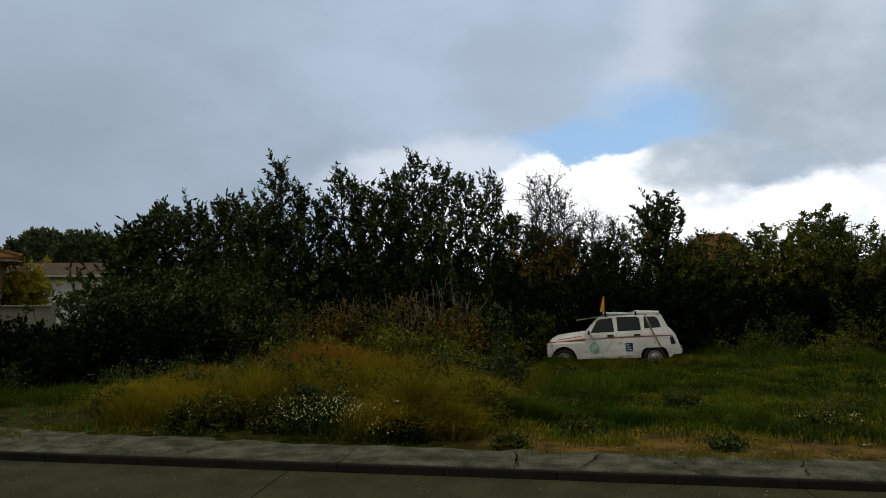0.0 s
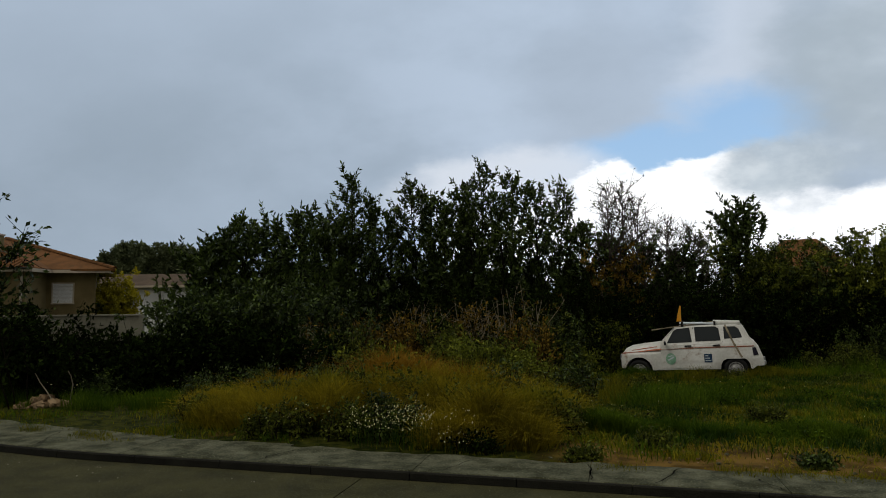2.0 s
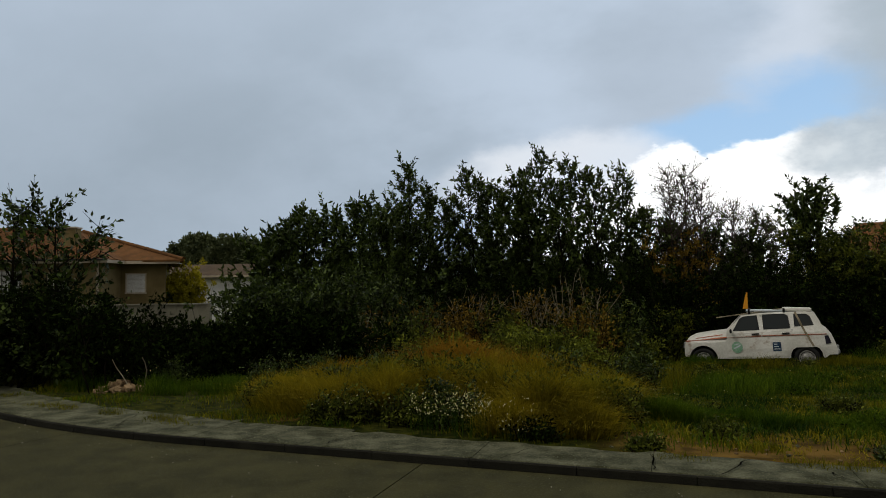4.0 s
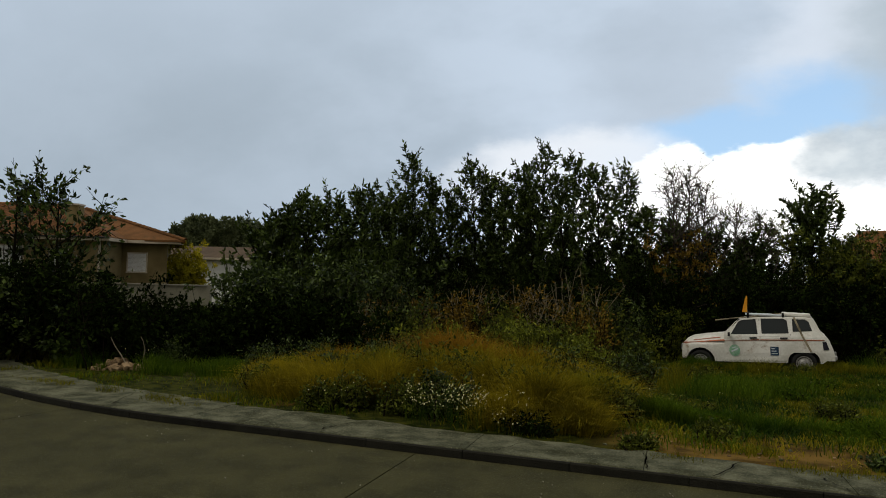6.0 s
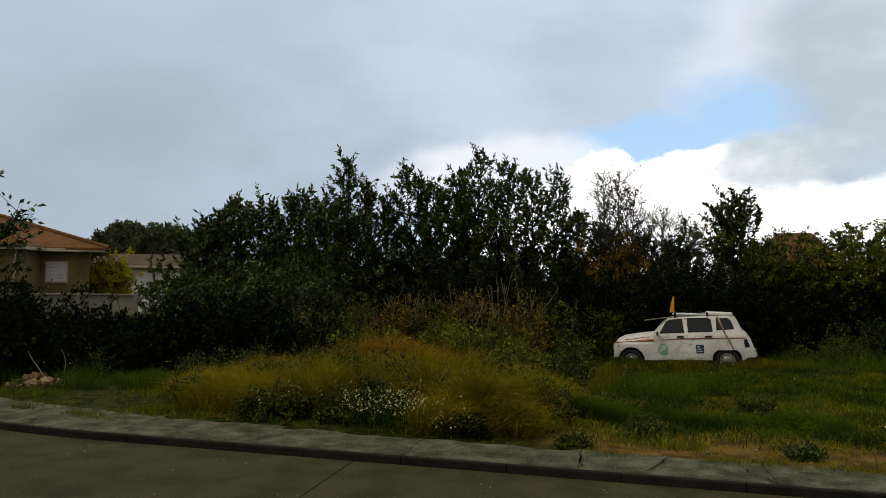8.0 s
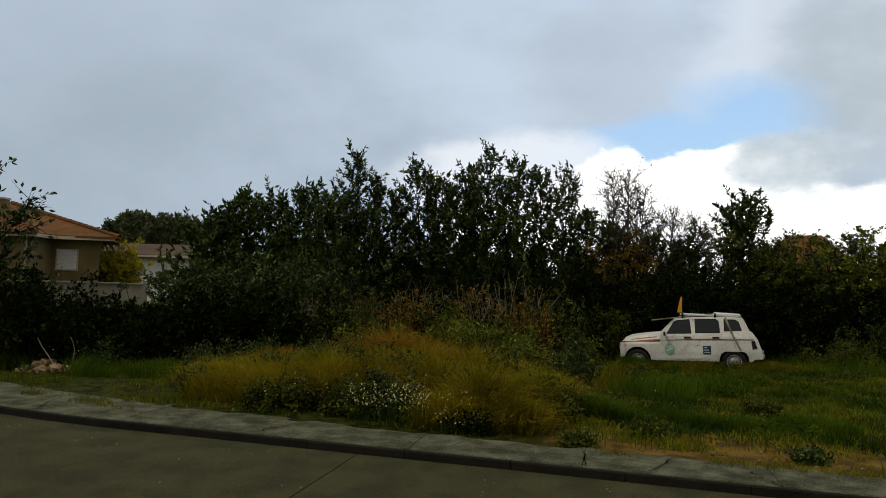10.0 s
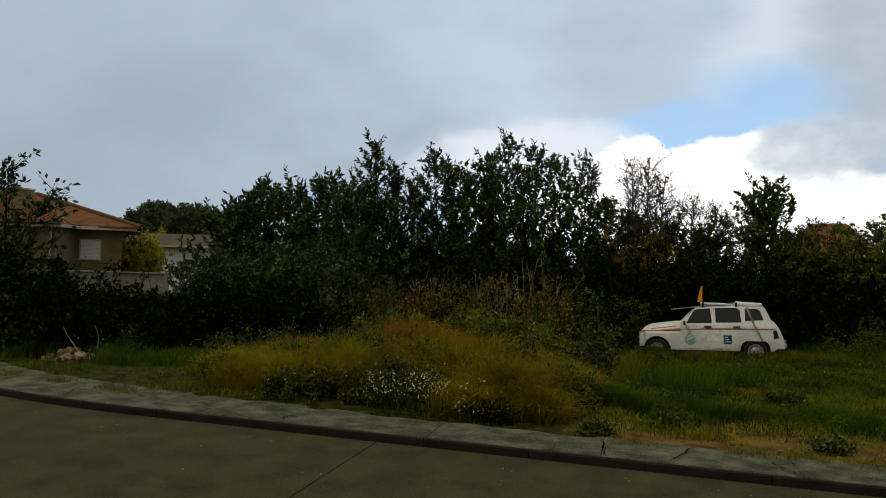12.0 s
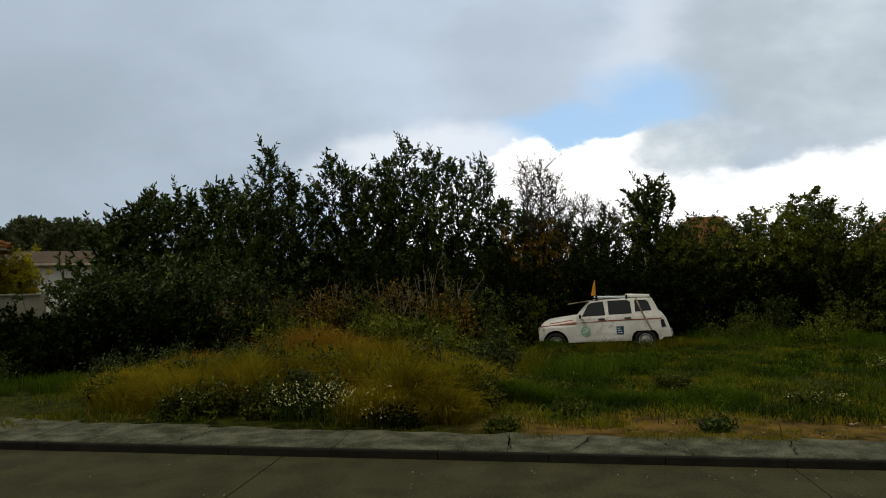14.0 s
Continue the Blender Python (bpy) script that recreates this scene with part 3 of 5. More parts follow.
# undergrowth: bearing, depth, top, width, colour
# near-black rows carry the shade under the trees and hedge as leaf colour
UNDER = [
    (470, 20.5, 445, 3.0, LEAF_SHADED), (580, 21.5, 440, 3.4, LEAF_SHADED), (690, 21.5, 442, 3.4, LEAF_SHADED), (800, 21.5, 446, 3.4, LEAF_SHADED),
    (900, 21.5, 445, 3.0, LEAF_SHADED), (1000, 22.3, 445, 2.8, LEAF_SHADED), (1090, 22.0, 440, 2.8, LEAF_SHADED), (1170, 22.0, 445, 2.6, LEAF_SHADED),
    (545, 23.0, 432, 2.4, LEAF_SHADED), (615, 23.4, 430, 2.4, LEAF_SHADED), (680, 23.4, 430, 2.4, LEAF_SHADED), (745, 23.6, 432, 2.4, LEAF_SHADED), (810, 23.6, 432, 2.4, LEAF_SHADED), (870, 23.4, 430, 2.4, LEAF_SHADED),
    (968, 21.8, 392, 1.3, LEAF_RUST), (960, 20.7, 462, 2.4, LEAF_SHADED), (1040, 20.9, 470, 2.4, LEAF_SHADED), (1130, 21.2, 470, 2.6, LEAF_SHADED),
    (1215, 21.2, 480, 2.6, LEAF_SHADED), (1290, 20.9, 482, 2.6, LEAF_SHADED), (1365, 20.6, 482, 2.6, LEAF_SHADED), (1440, 20.2, 482, 2.6, LEAF_SHADED), (1520, 19.8, 482, 2.6, LEAF_SHADED), (1600, 19.4, 480, 2.6, LEAF_SHADED),
    (520, 19.2, 500, 2.6, LEAF_SHADED), (620, 19.6, 500, 2.8, LEAF_SHADED), (720, 19.8, 500, 2.8, LEAF_SHADED), (820, 19.8, 500, 2.8, LEAF_SHADED),
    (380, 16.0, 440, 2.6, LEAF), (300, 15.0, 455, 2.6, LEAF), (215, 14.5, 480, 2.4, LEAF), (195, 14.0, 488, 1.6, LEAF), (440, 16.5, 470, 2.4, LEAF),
    (60, 14.5, 600, 2.4, LEAF_SHADED), (-30, 14.0, 600, 2.4, LEAF_SHADED), (130, 12.8, 565, 2.0, LEAF_SHADED), (250, 13.0, 540, 2.2, LEAF_SHADED), (360, 13.5, 545, 2.2, LEAF_SHADED),
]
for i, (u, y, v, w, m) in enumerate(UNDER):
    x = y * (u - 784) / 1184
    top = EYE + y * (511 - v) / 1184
    shrub("shrub", x, y, w, top - gz(x, y), 300 + i, "dense green shrub in the undergrowth" if m is not LEAF_RUST else "shrub with withered rust-brown leaves",
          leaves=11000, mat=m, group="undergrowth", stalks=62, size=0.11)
# hedge behind the car; mixed-in brighter leaf colours stand for its lit tops
for i in range(12):
    u = 1190 + i * 42
    y = 22.5 - 0.25 * i + 0.4 * math.sin(i * 2.1)
    v = (424, 424, 422, 420, 412, 406, 404, 410, 420, 430, 434, 434)[i]
    x = y * (u - 784) / 1184
    top = EYE + y * (511 - v) / 1184
    shrub("hedge_shrub", x, y, 2.6, (top - gz(x, y)) * 1.18, 400 + i, "tall green hedge shrub with a ragged top", leaves=14000, mat=(LEAF_OLIVE, LEAF_LIME, LEAF_OLIVE, LEAF)[i % 4],
          group="hedge behind the car", stalks=60, size=0.11)
# brush in front of the trees, partly dead
for i, (u, y, v, w, m) in enumerate([(470, 15.5, 540, 1.6, LEAF), (540, 16.5, 535, 1.8, LEAF_RUST), (610, 17.0, 525, 1.8, None), (670, 16.5, 540, 1.7, LEAF_RUST),
                                     (730, 17.0, 520, 1.6, None), (790, 17.0, 500, 1.5, None), (835, 17.0, 540, 1.4, LEAF_OLIVE), (858, 17.5, 545, 1.2, LEAF),
                                     (915, 20.6, 550, 0.9, LEAF), (560, 14.5, 598, 1.0, LEAF_LIME), (700, 14.6, 590, 1.0, LEAF_LIME), (775, 14.8, 598, 0.9, LEAF_LIME), (640, 16.2, 560, 1.1, LEAF_SHADED), (740, 16.4, 556, 1.1, LEAF_SHADED),
                                     (390, 13.7, 560, 1.0, None), (500, 15.8, 545, 0.9, None), (585, 15.9, 555, 1.2, LEAF_RUST), (812, 15.8, 560, 1.0, LEAF_RUST), (765, 15.6, 572, 1.0, LEAF_OLIVE),
                                     (665, 15.4, 560, 0.9, LEAF_OLIVE), (720, 16.0, 535, 0.8, None), (953, 20.2, 548, 0.45, LEAF_LIME), (890, 18.4, 592, 1.2, LEAF_LIME), (480, 14.6, 575, 1.0, LEAF_OLIVE)]):
    x = y * (u - 784) / 1184
    top = EYE + y * (511 - v) / 1184
    dead = m is None
    shrub("dead_weed" if dead else "bramble", x, y, w, top - gz(x, y), 500 + i,
          "clump of dry pale dead stalks" if dead else "low bramble with browning leaves" if m is LEAF_RUST else "leafy green weed clump with small pale flower heads",
          leaves=350 if dead else 3400, mat=LEAF_RUST if dead else m, bark=TWIG if dead else BARK, group="brush", stalks=24 if dead else 36, size=0.085, rise=1.3)


# ---- the parked car ----
# outline from the nose backwards: distance, height of the upper edge; half width
CAR_TOP = [(0.0, 0.64), (0.03, 0.75), (0.10, 0.83), (0.25, 0.90), (0.60, 0.95), (1.03, 0.99), (1.22, 1.19), (1.39, 1.35), (1.52, 1.395), (1.8, 1.425),
           (2.3, 1.435), (2.9, 1.43), (3.06, 1.405), (3.12, 1.34), (3.25, 1.03), (3.33, 0.97), (3.42, 0.84), (3.48, 0.66), (3.51, 0.50)]
FRONT_AXLE, REAR_AXLE = 0.45, 2.84


def car_top(s):
    return float(np.interp(s, [p[0] for p in CAR_TOP], [p[1] for p in CAR_TOP]))


def car_low(s):
    low = 0.29 if 0.1 < s < 3.3 else 0.36
    d = abs(s - FRONT_AXLE)
    if d < 0.35:
        low = max(low, 0.29 + math.sqrt(0.35 ** 2 - d * d))
    d = abs(s - REAR_AXLE)
    if d < 0.36:
        low = max(low, min(0.29 + math.sqrt(0.36 ** 2 - d * d), 0.55))
    return low


def car_half(s, z):
    half = 0.72 - 0.16 * max(0.0, min((z - 0.90) / 0.55, 1.0)) - 0.035 * max(0.0, (0.55 - z) / 0.3)
    half -= 0.16 * max(0.0, 0.35 - s) ** 1.3 + 0.12 * max(0.0, s - 3.25)
    if s < 1.05:
        half -= 0.10 * max(0.0, min((z - 0.72) / 0.2, 1.0))
    return half


def car_shell():
    bm = bmesh.new()
    cuts = sorted(set([i * 3.51 / 40 for i in range(41)] + [p[0] for p in CAR_TOP] + [FRONT_AXLE + 0.35 * math.cos(a * math.pi / 10) for a in range(11)]
                      + [REAR_AXLE + 0.36 * math.cos(a * math.pi / 10) for a in range(11)]))
    cuts = [c for i, c in enumerate(cuts) if c >= 0 and (i == 0 or c - cuts[i - 1] > 0.006)]
    rings = []
    for s in cuts:
        low, top = car_low(s), car_top(s)
        top = max(top, low + 0.04)
        ring = []
        for k in range(10):
            z = low + (top - 0.03 - low) * k / 9
            ring.append((car_half(s, z), z))
        edge = car_half(s, top)
        for k in range(1, 8):
            f = 1 - 2 * k / 8
            ring.append((edge * f * 0.96, top - 0.03 + 0.03 * (1 - f * f) ** 0.5 + 0.02 * (1 - f * f)))
        ring += [(-y, z) for y, z in reversed(ring[:10])]
        rings.append([bm.verts.new((-s, y, z)) for y, z in ring])
    for a, b in zip(rings, rings[1:]):
        for k in range(len(a)):
            j = (k + 1) % len(a)
            bm.faces.new((a[k], a[j], b[j], b[k]))
    bm.faces.new(rings[0])
    bm.faces.new(rings[-1][::-1])
    bmesh.ops.recalc_face_normals(bm, faces=bm.faces)
    return bm


def side_patch(points, side, proud=0.006, deep=0.012):
    """A thin panel that lies on the car's side; points are (distance from the nose, height)."""
    bm = bmesh.new()
    outer = [bm.verts.new((-s, side * (car_half(s, z) + proud), z)) for s, z in points]
    inner = [bm.verts.new((-s, side * (car_half(s, z) + proud - deep), z)) for s, z in points]
    count = len(points)
    for k in range(count):
        j = (k + 1) % count
        bm.faces.new((outer[k], outer[j], inner[j], inner[k]))
    bm.faces.new(outer)
    bm.faces.new(inner[::-1])
    bmesh.ops.recalc_face_normals(bm, faces=bm.faces)
    bmesh.ops.triangulate(bm, faces=[f for f in bm.faces if len(f.verts) > 4])
    return bm


def line_patch(a, b, wide, side, proud=0.007):
    (s0, z0), (s1, z1) = a, b
    size = math.hypot(s1 - s0, z1 - z0)
    ns, nz = -(z1 - z0) / size * wide / 2, (s1 - s0) / size * wide / 2
    return side_patch([(s0 + ns, z0 + nz), (s1 + ns, z1 + nz), (s1 - ns, z1 - nz), (s0 - ns, z0 - nz)], side, proud)


def lathe(profile, around=20):
    """A ring turned about the y axis: profile of (radius, y)."""
    bm = bmesh.new()
    rings = []
    for i in range(around):
        a = 2 * math.pi * i / around
        rings.append([bm.verts.new((r * math.cos(a), y, r * math.sin(a))) for r, y in profile])
    for a, b in zip(rings, rings[1:] + rings[:1]):
        for k in range(len(profile) - 1):
            bm.faces.new((a[k], a[k + 1], b[k + 1], b[k]))
    bmesh.ops.remove_doubles(bm, verts=bm.verts, dist=0.0005)
    bmesh.ops.recalc_face_normals(bm, faces=bm.faces)
    return bm


def inset(points, by):
    cs, cz = sum(p[0] for p in points) / len(points), sum(p[1] for p in points) / len(points)
    out = []
    for s, z in points:
        d = math.hypot(s - cs, z - cz)
        out.append((s - (s - cs) / d * by, z - (z - cz) / d * by))
    return out


def build_car(m):
    car = empty("car", m, "old rust-streaked white hatchback with boards strapped on its roof", "car")
    part("body", car_shell(), CAR_WHITE, car, smooth=False)
    part("underside", boxes(((2.95, 1.16, 0.26), (-1.82, 0, 0.42)), ((0.9, 1.2, 0.2), (-1.7, 0, 0.26))), BLACK, car, "black underside and wheel wells")
    windows = [[(1.20, 0.99), (1.38, 1.30), (1.47, 1.35), (1.79, 1.375), (1.83, 1.0)],
               [(1.92, 1.01), (1.91, 1.385), (2.42, 1.385), (2.50, 1.33), (2.53, 1.02)],
               [(2.62, 1.06), (2.62, 1.37), (2.90, 1.365), (2.98, 1.30), (3.05, 1.08)]]
    for side in (1, -1):
        for k, points in enumerate(windows):
            frame_part = part("window", side_patch(points, side, 0.004), RUBBER, car, "dark side window with a black rubber seal")
            part("pane", side_patch(inset(points, 0.03), side, 0.008), GLASS, frame_part)
        doors = [[(1.06, 0.33), (1.05, 0.80), (1.12, 0.93), (1.86, 0.955), (1.87, 0.33)], [(1.885, 0.33), (1.875, 0.955), (2.55, 0.97), (2.56, 0.72), (2.50, 0.5), (2.44, 0.33)]]
        for points in doors:
            door = part("door", side_patch(points, side, 0.007), CAR_WHITE, car)
            s = points[3][0] if points is doors[0] else points[2][0]
            part("handle", side_patch([(s - 0.22, 0.885), (s - 0.05, 0.89), (s - 0.05, 0.925), (s - 0.22, 0.92)], side, 0.03, 0.024), RUBBER, door, "black door handle")
            part("seam", line_patch((s + 0.012, 0.32), (s + 0.012, 1.38 if points is doors[0] else 1.0), 0.014, side, 0.008), BLACK, door)
        part("stripe", line_patch((0.04, 0.76), (1.05, 0.84), 0.03, side, 0.009), RUST, car, "faded red-brown stripe")
        part("stripe", line_patch((1.05, 0.845), (1.86, 0.855), 0.03, side, 0.012), RUST, car, "faded red-brown stripe")
        part("stripe", line_patch((1.88, 0.855), (3.30, 0.86), 0.022, side, 0.013), RUST, car, "thin red-brown stripe")
        part("stripe", line_patch((0.30, 0.83), (0.95, 0.905), 0.02, side, 0.006), RUST, car, "rust streak on the bonnet edge")
    # wheels
    for s in (FRONT_AXLE, REAR_AXLE):
        for side in (1, -1):
            wheel = part("wheel", lathe([(0.0, -0.06), (0.17, -0.06), (0.18, 0.05), (0.0, 0.03)]), BLACK, car)
            wheel.location = (-s, side * 0.625, 0.285)
            wheel.scale = (1, side, 1)
            part("tyre", lathe([(0.185, -0.07), (0.255, -0.075), (0.285, -0.05), (0.287, 0.05), (0.255, 0.075), (0.185, 0.062), (0.185, -0.07)], 28), RUBBER, wheel, smooth=True)
            part("rim", lathe([(0.19, 0.055), (0.175, 0.066), (0.15, 0.045), (0.10, 0.05), (0.075, 0.085), (0.0, 0.09)], 24), RIM, wheel, "dull grey steel rim", smooth=True)
    # bumpers, lamps, glass at the ends
    part("bumper", boxes(((0.06, 1.30, 0.08), (-0.02, 0, 0.42), (0, 0, 0), 0.02), ((0.07, 0.07, 0.18), (0.0, 0.4, 0.44), (0, 0, 0), 0.02), ((0.07, 0.07, 0.18), (0.0, -0.4, 0.44), (0, 0, 0), 0.02)), CHROME, car)
    part("bumper", boxes(((0.08, 1.34, 0.10), (-3.52, 0, 0.43), (0, 0, 0), 0.02), ((0.06, 0.06, 0.22), (-3.53, 0.42, 0.46), (0, 0, 0), 0.02), ((0.06, 0.06, 0.22), (-3.53, -0.42, 0.46), (0, 0, 0), 0.02)), CHROME, car)
    part("grille", boxes(((0.02, 1.0, 0.16), (0.005, 0, 0.63), (0, 0, 0), 0.006)), BLACK, car)
    for y in (0.48, -0.48):
        lamp = part("headlamp", boxes(((0.05, 0.2, 0.17), (0.01, y, 0.65), (0, -8, 0), 0.03)), CHROME, car)
        part("lens", boxes(((0.01, 0.16, 0.13), (0.042, y, 0.652), (0, -8, 0), 0.004)), GLASS, lamp)
        side = 1 if y > 0 else -1
        part("tail_lamp", side_patch([(3.27, 0.62), (3.25, 0.82), (3.33, 0.83), (3.39, 0.64)], side, 0.012, 0.03), LAMP_DARK, car, "dark tail lamp at the rear corner")
    part("windscreen", boxes(((0.012, 1.14, 0.46), (-1.25, 0, 1.2), (0, -42, 0), 0.004)), GLASS, car)
    part("rear_window", boxes(((0.012, 1.0, 0.30), (-3.16, 0, 1.22), (0, 22, 0), 0.004)), GLASS, car)
    part("mirror", boxes(((0.05, 0.14, 0.1), (-1.16, 0.83, 1.0), (0, 0, 0), 0.015), ((0.02, 0.16, 0.02), (-1.17, 0.74, 0.97))), RUBBER, car)
    # markings on the side
    ring = [(1.28 + 0.13 * math.cos(a * math.pi / 9), 0.58 + 0.15 * math.sin(a * math.pi / 9)) for a in range(18)]
    spot = part("sticker", side_patch(ring, 1, 0.011, 0.003), GREEN_MARK, car, "faded round green sticker")
    part("bar", line_patch((1.20, 0.55), (1.36, 0.63), 0.035, 1, 0.013), PALE_MARK, spot)
    part("bar", line_patch((1.22, 0.64), (1.32, 0.67), 0.02, 1, 0.013), PALE_MARK, spot)
    panel = part("sign_panel", side_patch([(2.10, 0.47), (2.10, 0.69), (2.29, 0.69), (2.29, 0.47)], 1, 0.011, 0.003), BLUE_MARK, car, "small square dark blue panel")
    for k in range(3):
        part("bar", line_patch((2.125, 0.52 + k * 0.06), (2.265 - 0.03 * k, 0.52 + k * 0.06), 0.022, 1, 0.014), PALE_MARK, panel)
    # boards lashed to the roof
    board = part("roof_board", boxes(((0.95, 0.42, 0.045), (-2.02, 0.26, 1.475), (0, -2.5, 1.5), 0.016)), PALE_MARK, car, "long pale board strapped on the roof")
    part("roof_board", boxes(((0.66, 0.62, 0.08), (-2.72, 0.18, 1.47), (0, -4, -2), 0.024)), CAR_WHITE, car, "short white board on the roof")
    part("roof_plank", boxes(((1.6, 0.09, 0.025), (-1.62, 0.42, 1.425), (0, 6, 3), 0.006)), TWIG, car, "thin weathered plank sticking out over the bonnet")
    for s in (1.62, 2.42):
        part("strap", boxes(((0.05, 1.06, 0.02), (-s, 0, 1.515), (0, 0, 0), 0.006), ((0.05, 0.02, 0.12), (-s, 0.53, 1.46)), ((0.05, 0.02, 0.12), (-s, -0.53, 1.46))), BLACK, car, "black strap over the roof")
    for a, b in (((2.66, 1.42), (2.84, 0.92)), ((2.84, 0.93), (3.00, 0.58))):
        part("strap", line_patch(a, b, 0.045, 1, 0.022), TWIG, car, "loose pale strap hanging down the side")
    # pennant on a short stick
    part("flag_stick", boxes(((0.014, 0.014, 0.52), (-1.60, 0.3, 1.71), (0, 3, 0))), TWIG, car)
    bm = bmesh.new()
    left, right = [], []
    for k in range(9):
        f = k / 8
        z = 1.54 + 0.42 * f
        wave = 0.03 * math.sin(f * 7.0)
        wide = 0.115 * (1 - f) ** 0.8 + 0.008
        left.append(bm.verts.new((-1.60 - 0.02 * f, 0.3 + 0.012, z)))
        right.append(bm.verts.new((-1.60 + wide, 0.3 + wave * (1 - f) + 0.012, z)))
    for k in range(8):
        bm.faces.new((left[k], right[k], right[k + 1], left[k + 1]))
    bmesh.ops.solidify(bm, geom=bm.faces[:], thickness=0.004)
    part("pennant", bm, FLAG, car, "small orange-yellow pennant", smooth=True)
    return car


build_car(pose(3.088, 19.37, -0.582, 0, 2.8, 165.2))


# ---- the house beyond the lot ----
HOUSE = pose(0, 0, 0, 0, 0, 12.3) @ pose(-12.8, 35.0, 0.1)


def slab_face(bm, points, thick):
    """A sloped slab under the given top corners."""
    top = [bm.verts.new(p) for p in points]
    low = [bm.verts.new((p[0], p[1], p[2] - thick)) for p in points]
    for k in range(len(points)):
        j = (k + 1) % len(points)
        bm.faces.new((top[k], top[j], low[j], low[k]))
    bm.faces.new(top)
    bm.faces.new(low[::-1])


def ribs(bm, a, b, top_a, top_b, step=0.24, r=0.055):
    """Rows of barrel tiles running up a roof slope whose eave goes from a to b and whose upper edge from top_a to top_b."""
    a, b, top_a, top_b = Vector(a), Vector(b), Vector(top_a), Vector(top_b)
    along = (b - a).normalized()
    count = int((b - a).length / step)
    normal = along.cross((top_a + top_b) / 2 - (a + b) / 2).normalized()
    if normal.z < 0:
        normal = -normal
    up = normal.cross(along)
    if up.z < 0:
        up = -up
    height = (top_a - a).dot(up)
    ua, ub = (top_a - a).dot(along), (top_b - a).dot(along)
    for i in range(count):
        q = (i + 0.5) * step
        run = 1.0
        if q < ua:
            run = q / ua
        elif q > ub:
            run = ((b - a).length - q) / max((b - a).length - ub, 1e-6)
        run = max(0.0, min(1.0, run)) * height
        if run < 0.1:
            continue
        base = a + along * q
        ends = []
        for d in (0.0, run):
            ends.append([bm.verts.new(base + up * d + along * (r * math.cos(t)) + normal * (r * math.sin(t))) for t in (math.pi, 2.1, 1.05, 0.0)])
        for k in range(3):
            bm.faces.new((ends[0][k], ends[0][k + 1], ends[1][k + 1], ends[1][k]))
        bm.faces.new(ends[0][::-1])


def cap_row(parent, a, b, mat, step=0.42):
    """Hip and ridge tiles, one by one."""
    a, b = Vector(a), Vector(b)
    d = (b - a).normalized()
    bm = bmesh.new()
    for i in range(6):
        t = math.pi * i / 5
        for end, r in ((0.0, 0.13), (step * 1.08, 0.11)):
            bm.verts.new((r * math.cos(t), end, r * math.sin(t)))
    bm.verts.ensure_lookup_table()
    for i in range(5):
        bm.faces.new([bm.verts[j] for j in (2 * i, 2 * i + 2, 2 * i + 3, 2 * i + 1)])
    mesh = bpy.data.meshes.new("cap_tile")
    bm.to_mesh(mesh)
    bm.free()
    mesh.materials.append(mat)
    turn = d.to_track_quat("Y", "Z").to_matrix().to_4x4()
    for i in range(int((b - a).length / step)):
        ob = new("cap_tile", mesh)
        ob.parent = parent
        ob.matrix_local = Matrix.Translation(a + d * (i * step)) @ turn


def window_unit(parent, x, y, z, wide, high, grille=False):
    unit = part("window", boxes(((wide + 0.16, 0.05, 0.07), (x, y - 0.02, z - high / 2 - 0.035)), ((0.06, 0.05, high), (x - wide / 2 - 0.03, y - 0.012, z)), ((0.06, 0.05, high), (x + wide / 2 + 0.03, y - 0.012, z)), ((wide + 0.12, 0.05, 0.06), (x, y - 0.012, z + high / 2 + 0.03))), CREAM, parent, "shuttered window with a pale frame")
    count = 14
    for k in range(count):
        part("slat", boxes(((wide, 0.02, high / count - 0.008), (x, y + 0.0, z - high / 2 + (k + 0.5) * high / count), (6, 0, 0))), SHUTTER, unit)
    if grille:
        for k in range(7):
            part("grille_rod", boxes(((0.025, 0.025, high + 0.1), (x - wide / 2 + k * wide / 6, y - 0.12, z))), IRON, unit)
        for k in range(2):
            part("grille_rail", boxes(((wide + 0.1, 0.025, 0.03), (x, y - 0.12, z + (k - 0.5) * high * 0.8))), IRON, unit)


